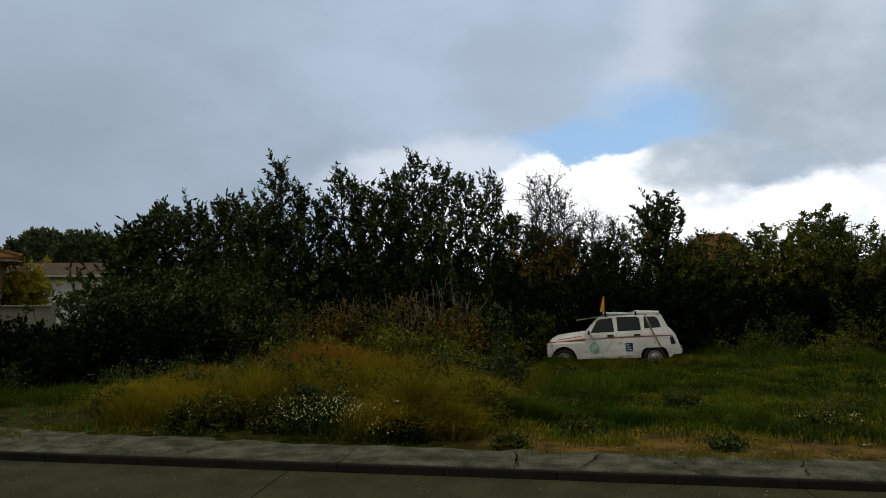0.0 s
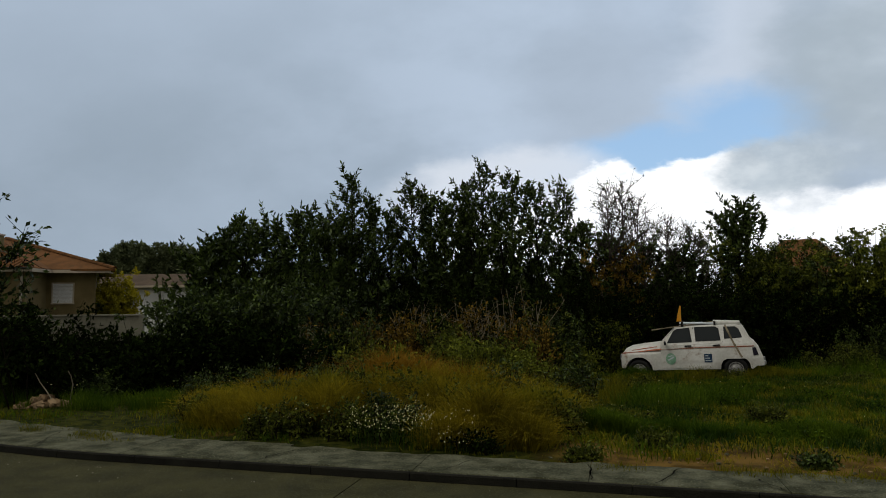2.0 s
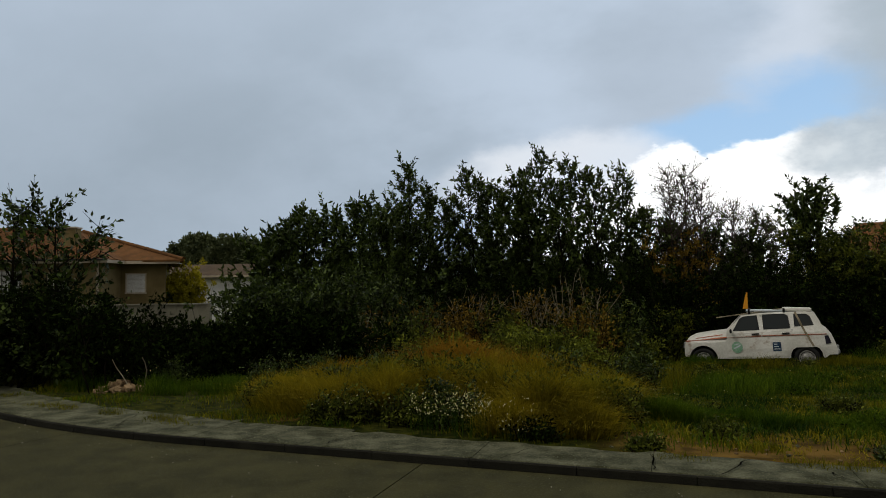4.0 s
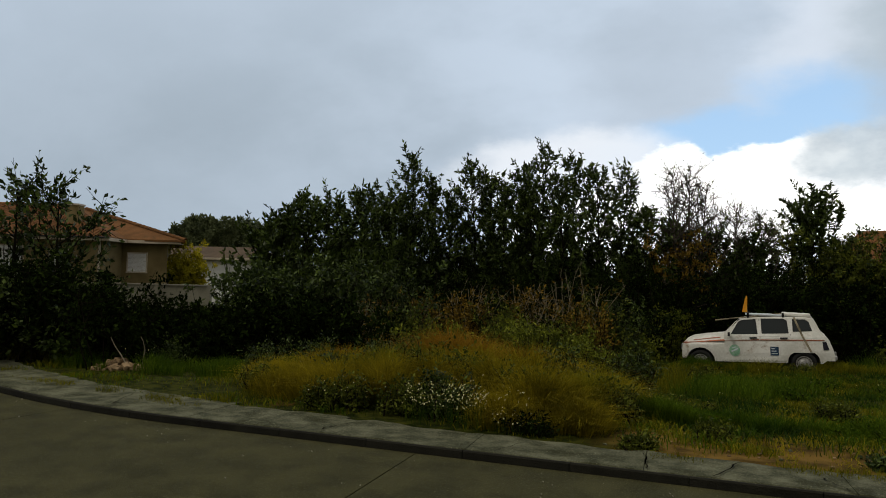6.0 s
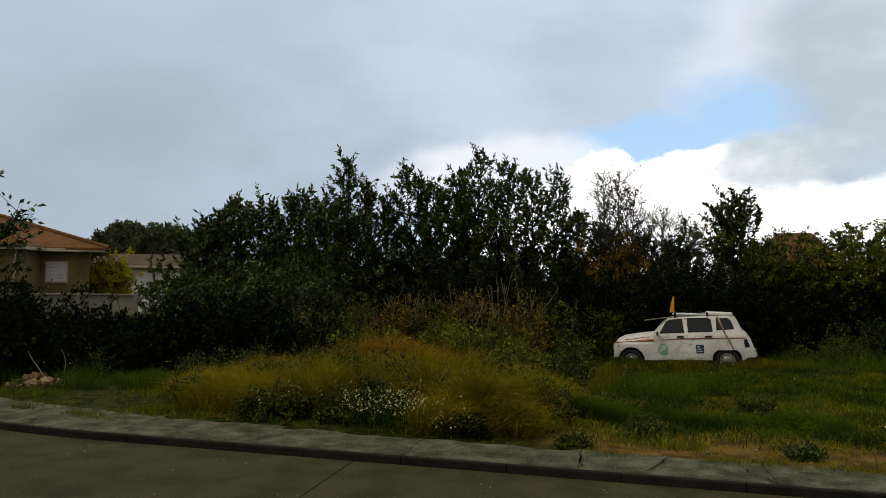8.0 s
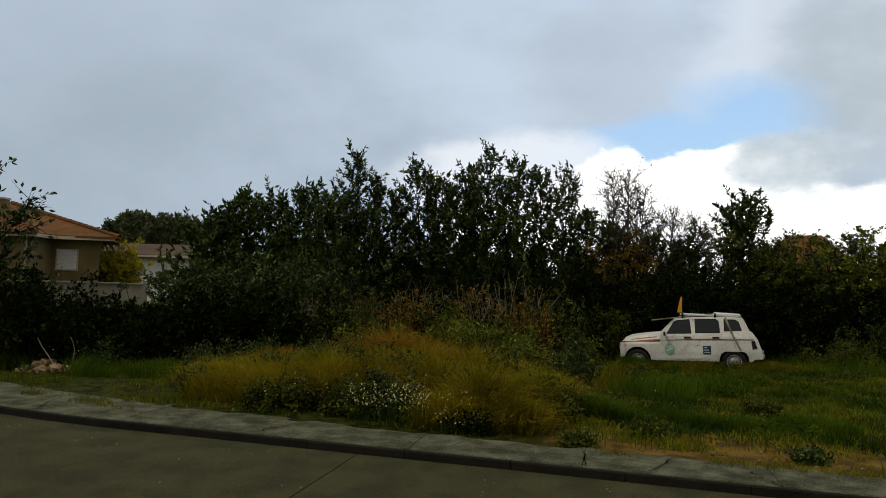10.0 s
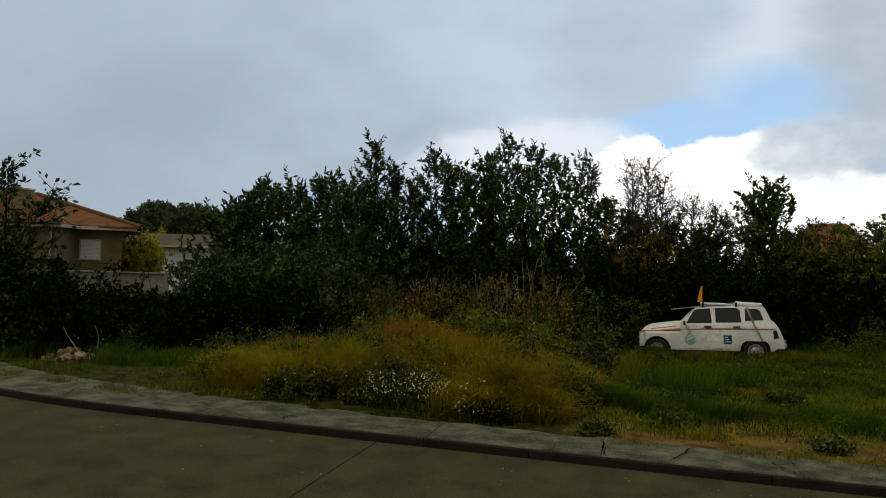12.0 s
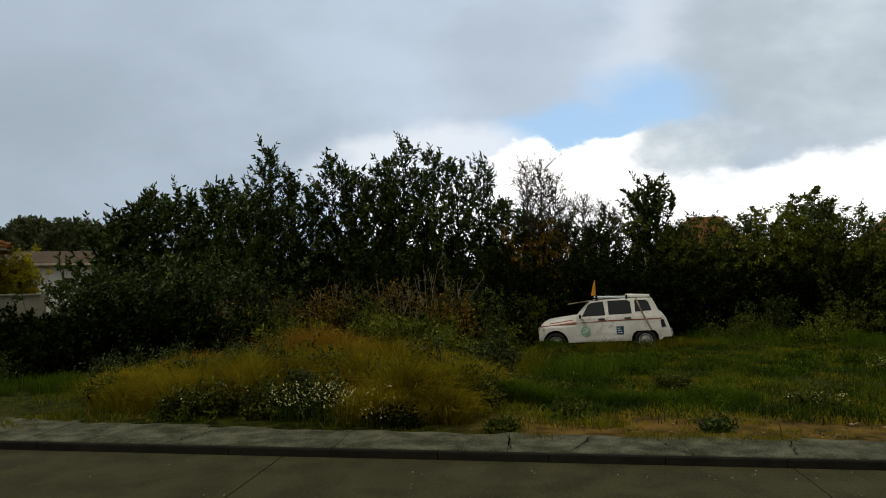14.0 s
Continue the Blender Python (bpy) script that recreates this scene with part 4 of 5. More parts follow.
def build_house():
    house = empty("house", HOUSE, "single-storey tan house with a hipped clay tile roof and white shutters", "house")
    e, r = 3.2, 5.15
    bm = bmesh.new()
    slab_face(bm, [(-0.9, 0.55, 3.12), (-3.7, 8.4, 3.12), (-22.6, 8.4, 3.12), (-22.6, 0.55, 3.12)], 3.25)
    bmesh.ops.recalc_face_normals(bm, faces=bm.faces)
    part("wall", bm, WALL_TAN, house)
    bm = bmesh.new()
    box(bm, (19.0, 2.2, 3.2), (-12.75, -0.42, 1.5))
    part("wall", bm, WALL_TAN, house, "projecting front wing wall")
    p = {"a": (0.25, -0.1, e), "b": (-3.1, 9, e), "c": (-7.4, 4.5, r), "f": (-2.8, 0, e), "g": (-7.4, 3.5, r), "h": (-2.8, -2, e), "i": (-23, 3.5, r), "j": (-23, -2, e),
         "k": (-23, 4.5, r), "l": (-23, 9, e)}
    bm = bmesh.new()
    for names in ("abc", "fac", "hfcg", "jhgi", "bcil", "gcki"):
        slab_face(bm, [p[q] for q in names.replace("bcil", "bckl")], 0.1)
    bmesh.ops.recalc_face_normals(bm, faces=bm.faces)
    roof = part("roof", bm, TILE, house, "weathered orange clay tile roof")
    for a, b, c, d in (("j", "h", "i", "g"), ("a", "b", "c", "c")):
        bm = bmesh.new()
        ribs(bm, p[a], p[b], p[c], p[d])
        tagged(part("tiling", bm, TILE, roof), kind="stuff")
    for a, b in (("a", "c"), ("h", "g"), ("g", "i")):
        cap_row(roof, p[a], p[b], TILE)
    for item in (((20.2, 0.06, 0.16), (-12.9, -2.0, e - 0.12)), ((2.8, 0.06, 0.16), (-1.4, 0.0, e - 0.12)), ((0.06, 2.0, 0.16), (-2.8, -1.0, e - 0.12))):
        part("fascia", boxes(item), CREAM, house, "pale eaves board")
    part("soffit", boxes(((19.0, 8.4, 0.04), (-13.2, 4.6, e - 0.16)), ((3.4, 1.2, 0.04), (-2.0, 0.62, e - 0.165)), ((20.1, 1.95, 0.04), (-12.9, -1.0, e - 0.17))), CREAM, house)
    part("gutter", boxes(((20.3, 0.09, 0.08), (-12.9, -2.08, e - 0.04), (0, 0, 0), 0.02)), IRON, house)
    chimney = part("chimney", boxes(((0.6, 0.6, 1.5), (-5.7, 0.4, r - 1.0))), WALL_TAN, house)
    part("cap", boxes(((0.68, 0.68, 0.08), (-5.7, 0.4, r - 0.21))), CREAM, chimney)
    window_unit(house, -2.45, 0.54, 2.0, 0.95, 0.95)
    window_unit(house, -5.4, -1.53, 2.0, 0.9, 1.0, True)
    window_unit(house, -7.8, -1.53, 1.7, 1.3, 1.9, True)
    window_unit(house, -11.5, -1.53, 1.9, 1.2, 1.3, True)
    part("downpipe", boxes(((0.09, 0.09, 3.0), (-3.4, -1.6, 1.6), (0, 0, 0), 0.02)), CREAM, house)


build_house()


def build_garden_wall():
    wall = empty("garden_wall", HOUSE @ pose(2.7, -3.6, -0.42), "pale grey concrete garden wall", "wall", kind="structure")
    for k in range(10):
        x = -2.4 * k - 1.2
        part("panel", boxes(((2.34, 0.18, 1.45), (x, 0, 0.62), (0, 0, 0), 0.01)), WALL_GREY, wall)
        part("post", boxes(((0.2, 0.24, 1.5), (x + 1.2, 0, 0.66), (0, 0, 0), 0.012)), WALL_GREY, wall)
        part("coping", boxes(((2.3, 0.28, 0.07), (x, 0, 1.385), (0, 0, 0), 0.012)), WALL_GREY, wall)


build_garden_wall()


def simple_house(name, m, wide, deep, eave, ridge, wall_mat, roof_mat, label, windows=3):
    """A low gabled building: walls, two roof slopes, windows."""
    house = empty(name, m, label, "house", "buildings in the distance")
    bm = bmesh.new()
    box(bm, (wide, deep, eave + 1.0), (0, 0, (eave - 1.0) / 2))
    part("wall", bm, wall_mat, house)
    for side in (-1, 1):
        bm = bmesh.new()
        pts = [(-wide / 2 - 0.4, side * (deep / 2 + 0.4), eave - 0.1), (wide / 2 + 0.4, side * (deep / 2 + 0.4), eave - 0.1), (wide / 2 - deep * 0.32, 0, ridge), (-wide / 2 + deep * 0.32, 0, ridge)]
        slab_face(bm, pts, 0.12)
        part("roof", bm, roof_mat, house)
    for end in (-1, 1):
        bm = bmesh.new()
        slab_face(bm, [(end * (wide / 2 + 0.4), -deep / 2 - 0.4, eave - 0.1), (end * (wide / 2 + 0.4), deep / 2 + 0.4, eave - 0.1), (end * (wide / 2 - deep * 0.32), 0, ridge)], 0.12)
        part("roof", bm, roof_mat, house)
    part("fascia", boxes(((wide + 0.8, 0.06, 0.14), (0, -deep / 2 - 0.43, eave - 0.18))), CREAM, house)
    for k in range(windows):
        unit = part("window", boxes(((1.0, 0.06, 1.1), ((k - 1) * wide * 0.3, -deep / 2 - 0.02, eave - 1.3))), CREAM, house)
        part("pane", boxes(((0.86, 0.02, 0.96), ((k - 1) * wide * 0.3, -deep / 2 - 0.06, eave - 1.3))), GLASS, unit)


simple_house("outbuilding", pose(-29.3, 46.5, 0.35, 0, 0, 6), 15.0, 6.0, 2.5, 3.3, WALL_WHITE, TILE_DULL, "low white outbuilding with a dull brown tile roof", 0)
simple_house("distant_house", pose(23.6, 58.0, -0.45, 0, 0, -20), 7.0, 7.0, 3.9, 6.8, WALL_TAN, TILE, "distant house with an orange tile roof behind the hedge")
simple_house("distant_house", pose(41.5, 56.0, 0.0, 0, 0, -30), 10.0, 9.0, 4.0, 6.6, WALL_TAN, TILE, "distant house with a reddish tile roof behind the hedge")


# ---- trees and shrubs further off ----
def place(u, v, y):
    return y * (u - 784) / 1184, EYE + y * (511 - v) / 1184


for i in range(12):
    x, top = place(22 + 16.5 * i, (432, 420, 412, 408, 412, 418, 414, 420, 414, 418, 424, 436)[i], 112 + 3 * math.sin(i * 2.3))
    tree("poplar", x, 112 + 3 * math.sin(i * 2.3), top, 4.0, 700 + i, "distant grey-green poplar in a row", leaves=3600, size=0.6, limbs=44, rise=1.5, group="distant poplars", base=0.0, mat=LEAF_FAR, low=0.12, full=0.5)
for i, (u, v, y) in enumerate([(1428, 385, 46), (1462, 368, 46), (1492, 392, 47)]):
    x, top = place(u, v, y)
    tree("tree", x, y, top, 1.5, 720 + i, "broad green tree behind the hedge", leaves=5000, size=0.2, limbs=30, rise=0.7, group="trees behind the hedge", base=0.0, mat=LEAF_OLIVE)
for i, (u, v, y, w) in enumerate([(28, 432, 33.4, 1.9), (54, 452, 33.6, 1.9)]):
    x, top = place(u, v, y)
    shrub("garden_shrub", x, y, w, top + 0.4, 740 + i, "yellow-green garden shrub behind the wall", leaves=13000, mat=LEAF_YELLOW, size=0.13, group="garden shrubs", base=-0.4, stalks=60)


def pole_and_wires():
    x, top = place(1449, 392, 44)
    pole = empty("utility_pole", pose(x, 44, -0.3), "pale concrete utility pole with two cables", "pole")
    bm = bmesh.new()
    bmesh.ops.create_cone(bm, cap_ends=True, segments=10, radius1=0.17, radius2=0.11, depth=top + 0.3, matrix=pose(0, 0, (top + 0.3) / 2))
    part("post", bm, WALL_GREY, pole)
    part("crossarm", boxes(((1.0, 0.1, 0.1), (0, 0, top + 0.1), (0, 0, 0), 0.01)), WALL_GREY, pole)
    for k in (-0.4, 0.4):
        wood = Wood()
        q = np.linspace(0, 1, 14)
        wood.add(np.stack([k + 22 * q, 6 * q, top + 0.17 - 1.4 * q * (1 - q) * 4 * 0.4 - 0.6 * q], -1), np.full(14, 0.012), 4)
        wood.mesh("cable", IRON, pole)


pole_and_wires()

# ---- the left end of the lot ----

def bearing(az, dist):
    return dist * math.sin(radians(az)), dist * math.cos(radians(az))


x, y = bearing(-41.0, 15.5)
tree("tree", x, y, 3.2 - gz(x, y), 1.75, 801, "slender sparse tree with small dark leaves and bare twig ends", leaves=1900, size=0.13, limbs=20, rise=0.8, thick_twig=1.8, full=0.35)
x, y = bearing(-43.6, 16.0)
tree("tree", x, y, 3.3, 1.2, 802, "slender sparse tree with small dark leaves and bare twig ends", leaves=1200, size=0.12, limbs=20, rise=0.9, thick_twig=1.6)
# the near-black leaves here hold the shade of the thicket in their colour
for i, (az, d, top, w, m) in enumerate([(-47, 14.5, 1.7, 2.4, LEAF), (-44, 14.8, 2.2, 2.4, LEAF_SHADED), (-41, 14.6, 2.05, 2.4, LEAF_SHADED), (-38, 14.5, 1.5, 2.4, LEAF_SHADED), (-35.5, 15, 1.1, 2.2, LEAF_SHADED),
                                        (-33, 15.5, 1.0, 2.2, LEAF_SHADED), (-30.5, 16, 0.9, 2.2, LEAF), (-50, 14.0, 1.6, 2.6, LEAF), (-39.5, 16.5, 1.75, 2.0, LEAF), (-43, 16.8, 1.9, 2.2, LEAF),
                                        (-37, 14.2, 1.0, 1.6, LEAF_SHADED), (-31.5, 14.2, 0.9, 1.8, LEAF_SHADED)]):
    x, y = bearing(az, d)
    shrub("shrub", x, y, w, top - gz(x, y), 820 + i, "dense green shrub in the undergrowth", leaves=9000, mat=m, group="undergrowth", stalks=80, size=0.10)


def build_rubble():
    cx, cy = bearing(-36.4, 12.9)
    pile = empty("rubble_pile", pose(cx, cy, gz(cx, cy)), "small heap of broken bricks and pale rubble", "rubble")
    rng = random.Random(5)
    for k in range(60):
        r, a = abs(rng.gauss(0, 0.17)), rng.uniform(0, 6.28)
        size = rng.uniform(0.03, 0.11)
        bm = boxes(((size * 1.6, size, size * 0.7), (0, 0, 0), (0, 0, 0), size * 0.12))
        for vert in bm.verts:
            vert.co += Vector((rng.gauss(0, 0.006), rng.gauss(0, 0.006), rng.gauss(0, 0.006)))
        piece = part("brick", bm, BRICK, pile)
        piece.matrix_local = pose(r * math.cos(a) * 1.4, r * math.sin(a), max(0.0, 0.16 - r * 0.5) * rng.random() + 0.03, rng.uniform(-30, 30), rng.uniform(-30, 30), rng.uniform(0, 180))
    for az, d, name, pts in ((-34.9, 12.5, "broken_branch", [(0, 0, 0), (0.03, 0, 0.2), (0.06, 0, 0.38), (0.02, 0, 0.52), (-0.03, 0, 0.6)]),
                             (-35.8, 12.7, "broken_branch", [(0, 0, 0.0), (-0.06, 0, 0.14), (-0.16, 0, 0.28), (-0.28, 0, 0.42), (-0.36, 0, 0.56)])):
        x, y = bearing(az, d)
        stick = empty(name, pose(x, y, gz(x, y)), "pale bare broken branch standing in the weeds", "branch")
        wood = Wood()
        wood.add(np.array(pts), np.linspace(0.012, 0.005, len(pts)), 6)
        wood.mesh("stem", TWIG, stick)


build_rubble()


# ---- grasses and flowers ----
def blades(name, rng, at, high, wide, mat, label, lean=0.35, category="grass"):
    """Bent grass blades at the given places; one mass that nobody could count."""
    count = len(at)
    x, y = at[:, 0], at[:, 1]
    z = ground_z(x, y) - 0.02
    h = high * rng.uniform(0.55, 1.15, count)
    turn, off = rng.uniform(0, 2 * math.pi, count), rng.uniform(0.1, 1.0, count) * lean
    dx, dy = np.cos(turn) * off * h, np.sin(turn) * off * h
    ft = rng.uniform(0, math.pi, count)
    wx, wy = np.cos(ft) * wide / 2, np.sin(ft) * wide / 2
    v = np.empty((count, 5, 3))
    v[:, 0] = np.stack([x - wx, y - wy, z], -1)
    v[:, 1] = np.stack([x + wx, y + wy, z], -1)
    mx, my, mz = x + dx * 0.35, y + dy * 0.35, z + h * 0.6
    v[:, 2] = np.stack([mx + wx * 0.8, my + wy * 0.8, mz], -1)
    v[:, 3] = np.stack([mx - wx * 0.8, my - wy * 0.8, mz], -1)
    v[:, 4] = np.stack([x + dx, y + dy, z + h * (1 - 0.25 * off)], -1)
    i = np.arange(count)[:, None] * 5
    tris = np.concatenate([i + (0, 1, 2), i + (0, 2, 3), i + (3, 2, 4)])
    return tagged(quick_mesh(name, v.reshape(-1, 3), tris, mat), label, category, kind="stuff")


def patch(rng, count, cx, cy, rx, ry):
    a, r = rng.uniform(0, 2 * math.pi, count), np.sqrt(rng.uniform(0, 1, count))
    return np.stack([cx + np.cos(a) * r * rx, cy + np.sin(a) * r * ry], -1)


def keep_off_street(at, gap=0.95):
    return at[at[:, 1] > kerb_y(at[:, 0]) + gap]


def lumpy(x, y, scale, seed):
    """Smooth random field from 0 to 1."""
    rng = np.random.default_rng(seed)
    total = np.zeros_like(x)
    for k in range(7):
        a, f = rng.uniform(0, 6.28), scale * rng.uniform(0.6, 2.2)
        total += np.sin((x * math.cos(a) + y * math.sin(a)) * f + rng.uniform(0, 6.28))
    return np.clip(0.5 + total / 7.0, 0, 1)


rng = np.random.default_rng(11)
# the dry mound: cushions of grass, each with its place, width and height
MOUND = [(-3.7, 8.75, 0.50, 0.42), (-3.0, 8.55, 0.46, 0.50), (-2.35, 8.65, 0.46, 0.54), (-2.75, 9.4, 0.5, 0.54), (-3.6, 9.8, 0.5, 0.46), (-1.75, 9.1, 0.44, 0.56),
         (-0.95, 8.75, 0.42, 0.62), (-0.35, 8.2, 0.46, 0.60), (0.15, 8.75, 0.42, 0.54), (-0.75, 7.75, 0.26, 0.36), (-0.5, 9.4, 0.46, 0.64), (0.5, 9.5, 0.42, 0.44), (-1.3, 9.9, 0.45, 0.58),
         (-2.2, 10.1, 0.5, 0.52), (-0.2, 10.4, 0.5, 0.54), (-3.0, 10.9, 0.5, 0.44), (-4.4, 9.4, 0.4, 0.34), (0.1, 7.75, 0.24, 0.36)]

def tufts(name, rng, cx, cy, width, high, count, each, mat, label, wide=0.0065):
    """A cushion of feathery grass: blades fan out of many roots, tallest in the middle."""
    off = rng.normal(0, 0.48, (count, 2))
    roots = np.array((cx, cy)) + off * width
    tall = high * np.exp(-(off ** 2).sum(1) * 0.55) * rng.uniform(0.8, 1.15, count)
    keep = roots[:, 1] > kerb_y(roots[:, 0]) + 0.74
    roots, tall = roots[keep], tall[keep]
    n_roots = len(roots)
    which = rng.integers(0, n_roots, n_roots * each)
    fan = rng.normal(0, 1, (len(which), 2))
    at = roots[which] + fan * 0.05
    z = ground_z(at[:, 0], at[:, 1]) - 0.02
    h = tall[which] * rng.uniform(0.5, 1.1, len(which))
    lean = fan * (0.34 + 0.20 * rng.uniform(0, 1, len(which)))[:, None] + rng.normal(0, 0.10, (n_roots, 2))[which]
    ft = rng.uniform(0, math.pi, len(which))
    wx, wy = np.cos(ft) * wide / 2, np.sin(ft) * wide / 2
    v = np.empty((len(which), 5, 3))
    x, y = at[:, 0], at[:, 1]
    mx, my, mz = x + lean[:, 0] * h * 0.4, y + lean[:, 1] * h * 0.4, z + h * 0.62
    v[:, 0] = np.stack([x - wx, y - wy, z], -1)
    v[:, 1] = np.stack([x + wx, y + wy, z], -1)
    v[:, 2] = np.stack([mx + wx * 1.2, my + wy * 1.2, mz], -1)
    v[:, 3] = np.stack([mx - wx * 1.2, my - wy * 1.2, mz], -1)
    droop = np.minimum(np.linalg.norm(lean, axis=1), 0.9)
    v[:, 4] = np.stack([x + lean[:, 0] * h * 1.25, y + lean[:, 1] * h * 1.25, z + h * (1 - 0.35 * droop)], -1)
    i = np.arange(len(which))[:, None] * 5
    tris = np.concatenate([i + (0, 1, 2), i + (0, 2, 3), i + (3, 2, 4)])
    return tagged(quick_mesh(name, v.reshape(-1, 3), tris, mat), label, "grass", kind="stuff")


for k, (cx, cy, w, h) in enumerate(MOUND):
    if k % 5 == 3:
        tufts("olive_grass", rng, cx, cy, w, h * 1.25, 34, 95, GRASS_OLIVE, "olive green grass cushion in the dry grass", 0.008)
    else:
        tufts("dry_grass", rng, cx, cy, w, h * 1.3, 40, 120, DRY, "tall feathery dry golden grass")
        tufts("olive_grass", rng, cx, cy, w * 0.9, h * 0.9, 14, 70, GRASS_OLIVE, "olive green grass at the foot of the dry grass", 0.008)
for cx, cy, w, h in ((-2.0, 10.8, 0.55, 0.74), (-1.55, 10.6, 0.42, 0.66), (-0.7, 9.9, 0.4, 0.6), (-3.6, 10.4, 0.45, 0.44)):
    tufts("red_grass", rng, cx, cy, w, h * 1.3, 40, 120, DRY_RED, "feathery reddish-brown dry grass")
# the green lot
at = np.stack([rng.uniform(-15, 17, 330000), rng.uniform(6.5, 23, 330000)], -1)
at = keep_off_street(at, 0.9)
line = np.abs(at[:, 1] + 0.12 * at[:, 0] - 7.75)
bare = (line < 0.6) & (at[:, 0] > 0.5)
chance = 0.22 + 0.78 * np.clip((lumpy(at[:, 0], at[:, 1], 2.6, 30) - 0.4) * 4.0, 0, 1)
chance = np.where(bare, 0.05 + 0.9 * (lumpy(at[:, 0], at[:, 1], 4.0, 31) > 0.58), chance) * np.clip(1.2 - 0.035 * (at[:, 1] - 8), 0.4, 1)
at = at[rng.uniform(0, 1, len(at)) < chance]
tall = 0.04 + 0.17 * lumpy(at[:, 0], at[:, 1], 2.6, 33) ** 2 + 0.04 * np.clip((at[:, 1] - 12) / 6, 0, 1)
tall = np.where((np.abs(at[:, 1] + 0.12 * at[:, 0] - 7.75) < 0.7) & (at[:, 0] > 0.5), tall * 0.55, tall)
mask = rng.uniform(0, 1, len(at)) < 0.22 + 0.5 * lumpy(at[:, 0], at[:, 1], 0.7, 34)
blades("green_grass", rng, at[~mask], tall[~mask], 0.010, GRASS, "short green grass over the lot", 1.3)
blades("olive_grass", rng, at[mask], tall[mask], 0.010, GRASS_OLIVE, "short olive and yellowing grass over the lot", 1.3)
# small tufts that mottle the lot
for m, count, high, wide, label in ((GRASS_OLIVE, 330, 0.20, 0.010, "yellow-green grass tufts on the lot"), (GRASS_DARK, 420, 0.22, 0.012, "dark green grass tufts on the lot"),
                                    (GRASS, 260, 0.22, 0.010, "fresh green grass tufts on the lot"), (DRY, 150, 0.15, 0.008, "dry straw tufts on the lot")):
    heads = np.stack([rng.uniform(0.3, 12.5, count), rng.uniform(7.3, 20.0, count)], -1)
    size = rng.uniform(0.07, 0.26, count)
    which = rng.integers(0, count, count * 110)
    at = heads[which] + rng.normal(0, 1, (len(which), 2)) * size[which][:, None]
    ok = at[:, 1] > kerb_y(at[:, 0]) + 0.9
    at, which = at[ok], which[ok]
    blades("grass_tufts", rng, at, high * (0.3 + 2.2 * size[which]), wide, m, label, 1.3)
# lusher strip at the foot of the bushes
for cx, cy, rx, ry, h, m in ((-6.8, 10.6, 2.4, 0.7, 0.30, GRASS), (-4.5, 12.0, 2.2, 0.7, 0.34, GRASS), (-10.2, 10.9, 1.5, 0.8, 0.35, GRASS_OLIVE), (-8.9, 11.8, 1.4, 0.8, 0.34, GRASS), (2.4, 13.2, 2.2, 1.6, 0.36, GRASS),
                             (9.2, 18.2, 2.5, 2.0, 0.42, GRASS), (11.5, 16.5, 2.0, 2.0, 0.42, GRASS), (3.2, 8.7, 1.1, 0.3, 0.22, GRASS), (1.6, 8.9, 0.8, 0.3, 0.25, GRASS), (5.0, 17.9, 2.8, 0.5, 0.34, GRASS_OLIVE), (3.2, 18.2, 1.2, 0.4, 0.36, GRASS), (0.9, 13.6, 1.6, 1.4, 0.5, GRASS_OLIVE)):
    at = keep_off_street(patch(rng, 7000, cx, cy, rx, ry))
    at = at[lumpy(at[:, 0], at[:, 1], 3.6, int(cy * 10)) > 0.42]
    blades("weed_grass", rng, at, h * (0.5 + 0.9 * lumpy(at[:, 0], at[:, 1], 3.0, int(abs(cx) * 10))), 0.0085, m, "lush green grass and weeds", 0.9)


def daisies(cx, cy, rx, ry, h, count, seed):
    """White flowers on thin stems, too many to count."""
    rng = np.random.default_rng(seed)
    at = keep_off_street(patch(rng, count, cx, cy, rx, ry), 0.85)
    count = len(at)
    z = ground_z(at[:, 0], at[:, 1]) + h * rng.uniform(0.5, 1.1, count)
    r = rng.uniform(0.005, 0.009, count)
    tilt = rng.normal(0, 0.5, (count, 2))
    tilt[:, 1] -= 0.5
    a = np.arange(8) * math.pi / 4
    ring = np.stack([np.cos(a), np.sin(a)], -1)
    v = np.empty((count, 8, 3))
    for k in range(8):
        px, py = ring[k] * (1.0 if k % 2 else 0.75)
        v[:, k, 0], v[:, k, 1] = at[:, 0] + px * r, at[:, 1] + py * r
        v[:, k, 2] = z + (px * tilt[:, 0] - py * tilt[:, 1]) * r
    f = np.arange(count * 8).reshape(-1, 8)
    tagged(quick_mesh("daisies", v.reshape(-1, 3), f, PETAL), "small white daisies in the grass", "flowers", kind="stuff")
    blades("flower_stalks", rng, at, h * np.ones(count), 0.004, GRASS_DARK, "thin green flower stalks", 0.2, "flowers")


for k, (cx, cy, rx, ry, h, count) in enumerate([(-1.4, 7.5, 0.5, 0.35, 0.42, 260), (-0.95, 7.6, 0.5, 0.3, 0.50, 60), (-2.6, 7.8, 0.6, 0.25, 0.4, 24), (0.2, 8.6, 0.6, 0.5, 0.4, 30),
                                               (4.75, 8.4, 0.42, 0.25, 0.2, 70), (8.2, 11.6, 0.8, 0.5, 0.3, 100), (-0.6, 7.3, 0.25, 0.15, 0.22, 36), (3.5, 13.0, 5.0, 3.5, 0.2, 90), (-6.0, 11.0, 2.5, 0.8, 0.35, 50)]):
    daisies(cx, cy, rx, ry, h, count, 60 + k)
at = np.stack([rng.uniform(-9, 7, 9000), np.zeros(9000)], -1)
at[:, 1] = kerb_y(at[:, 0]) + 0.70 + rng.normal(0, 0.09, 9000)
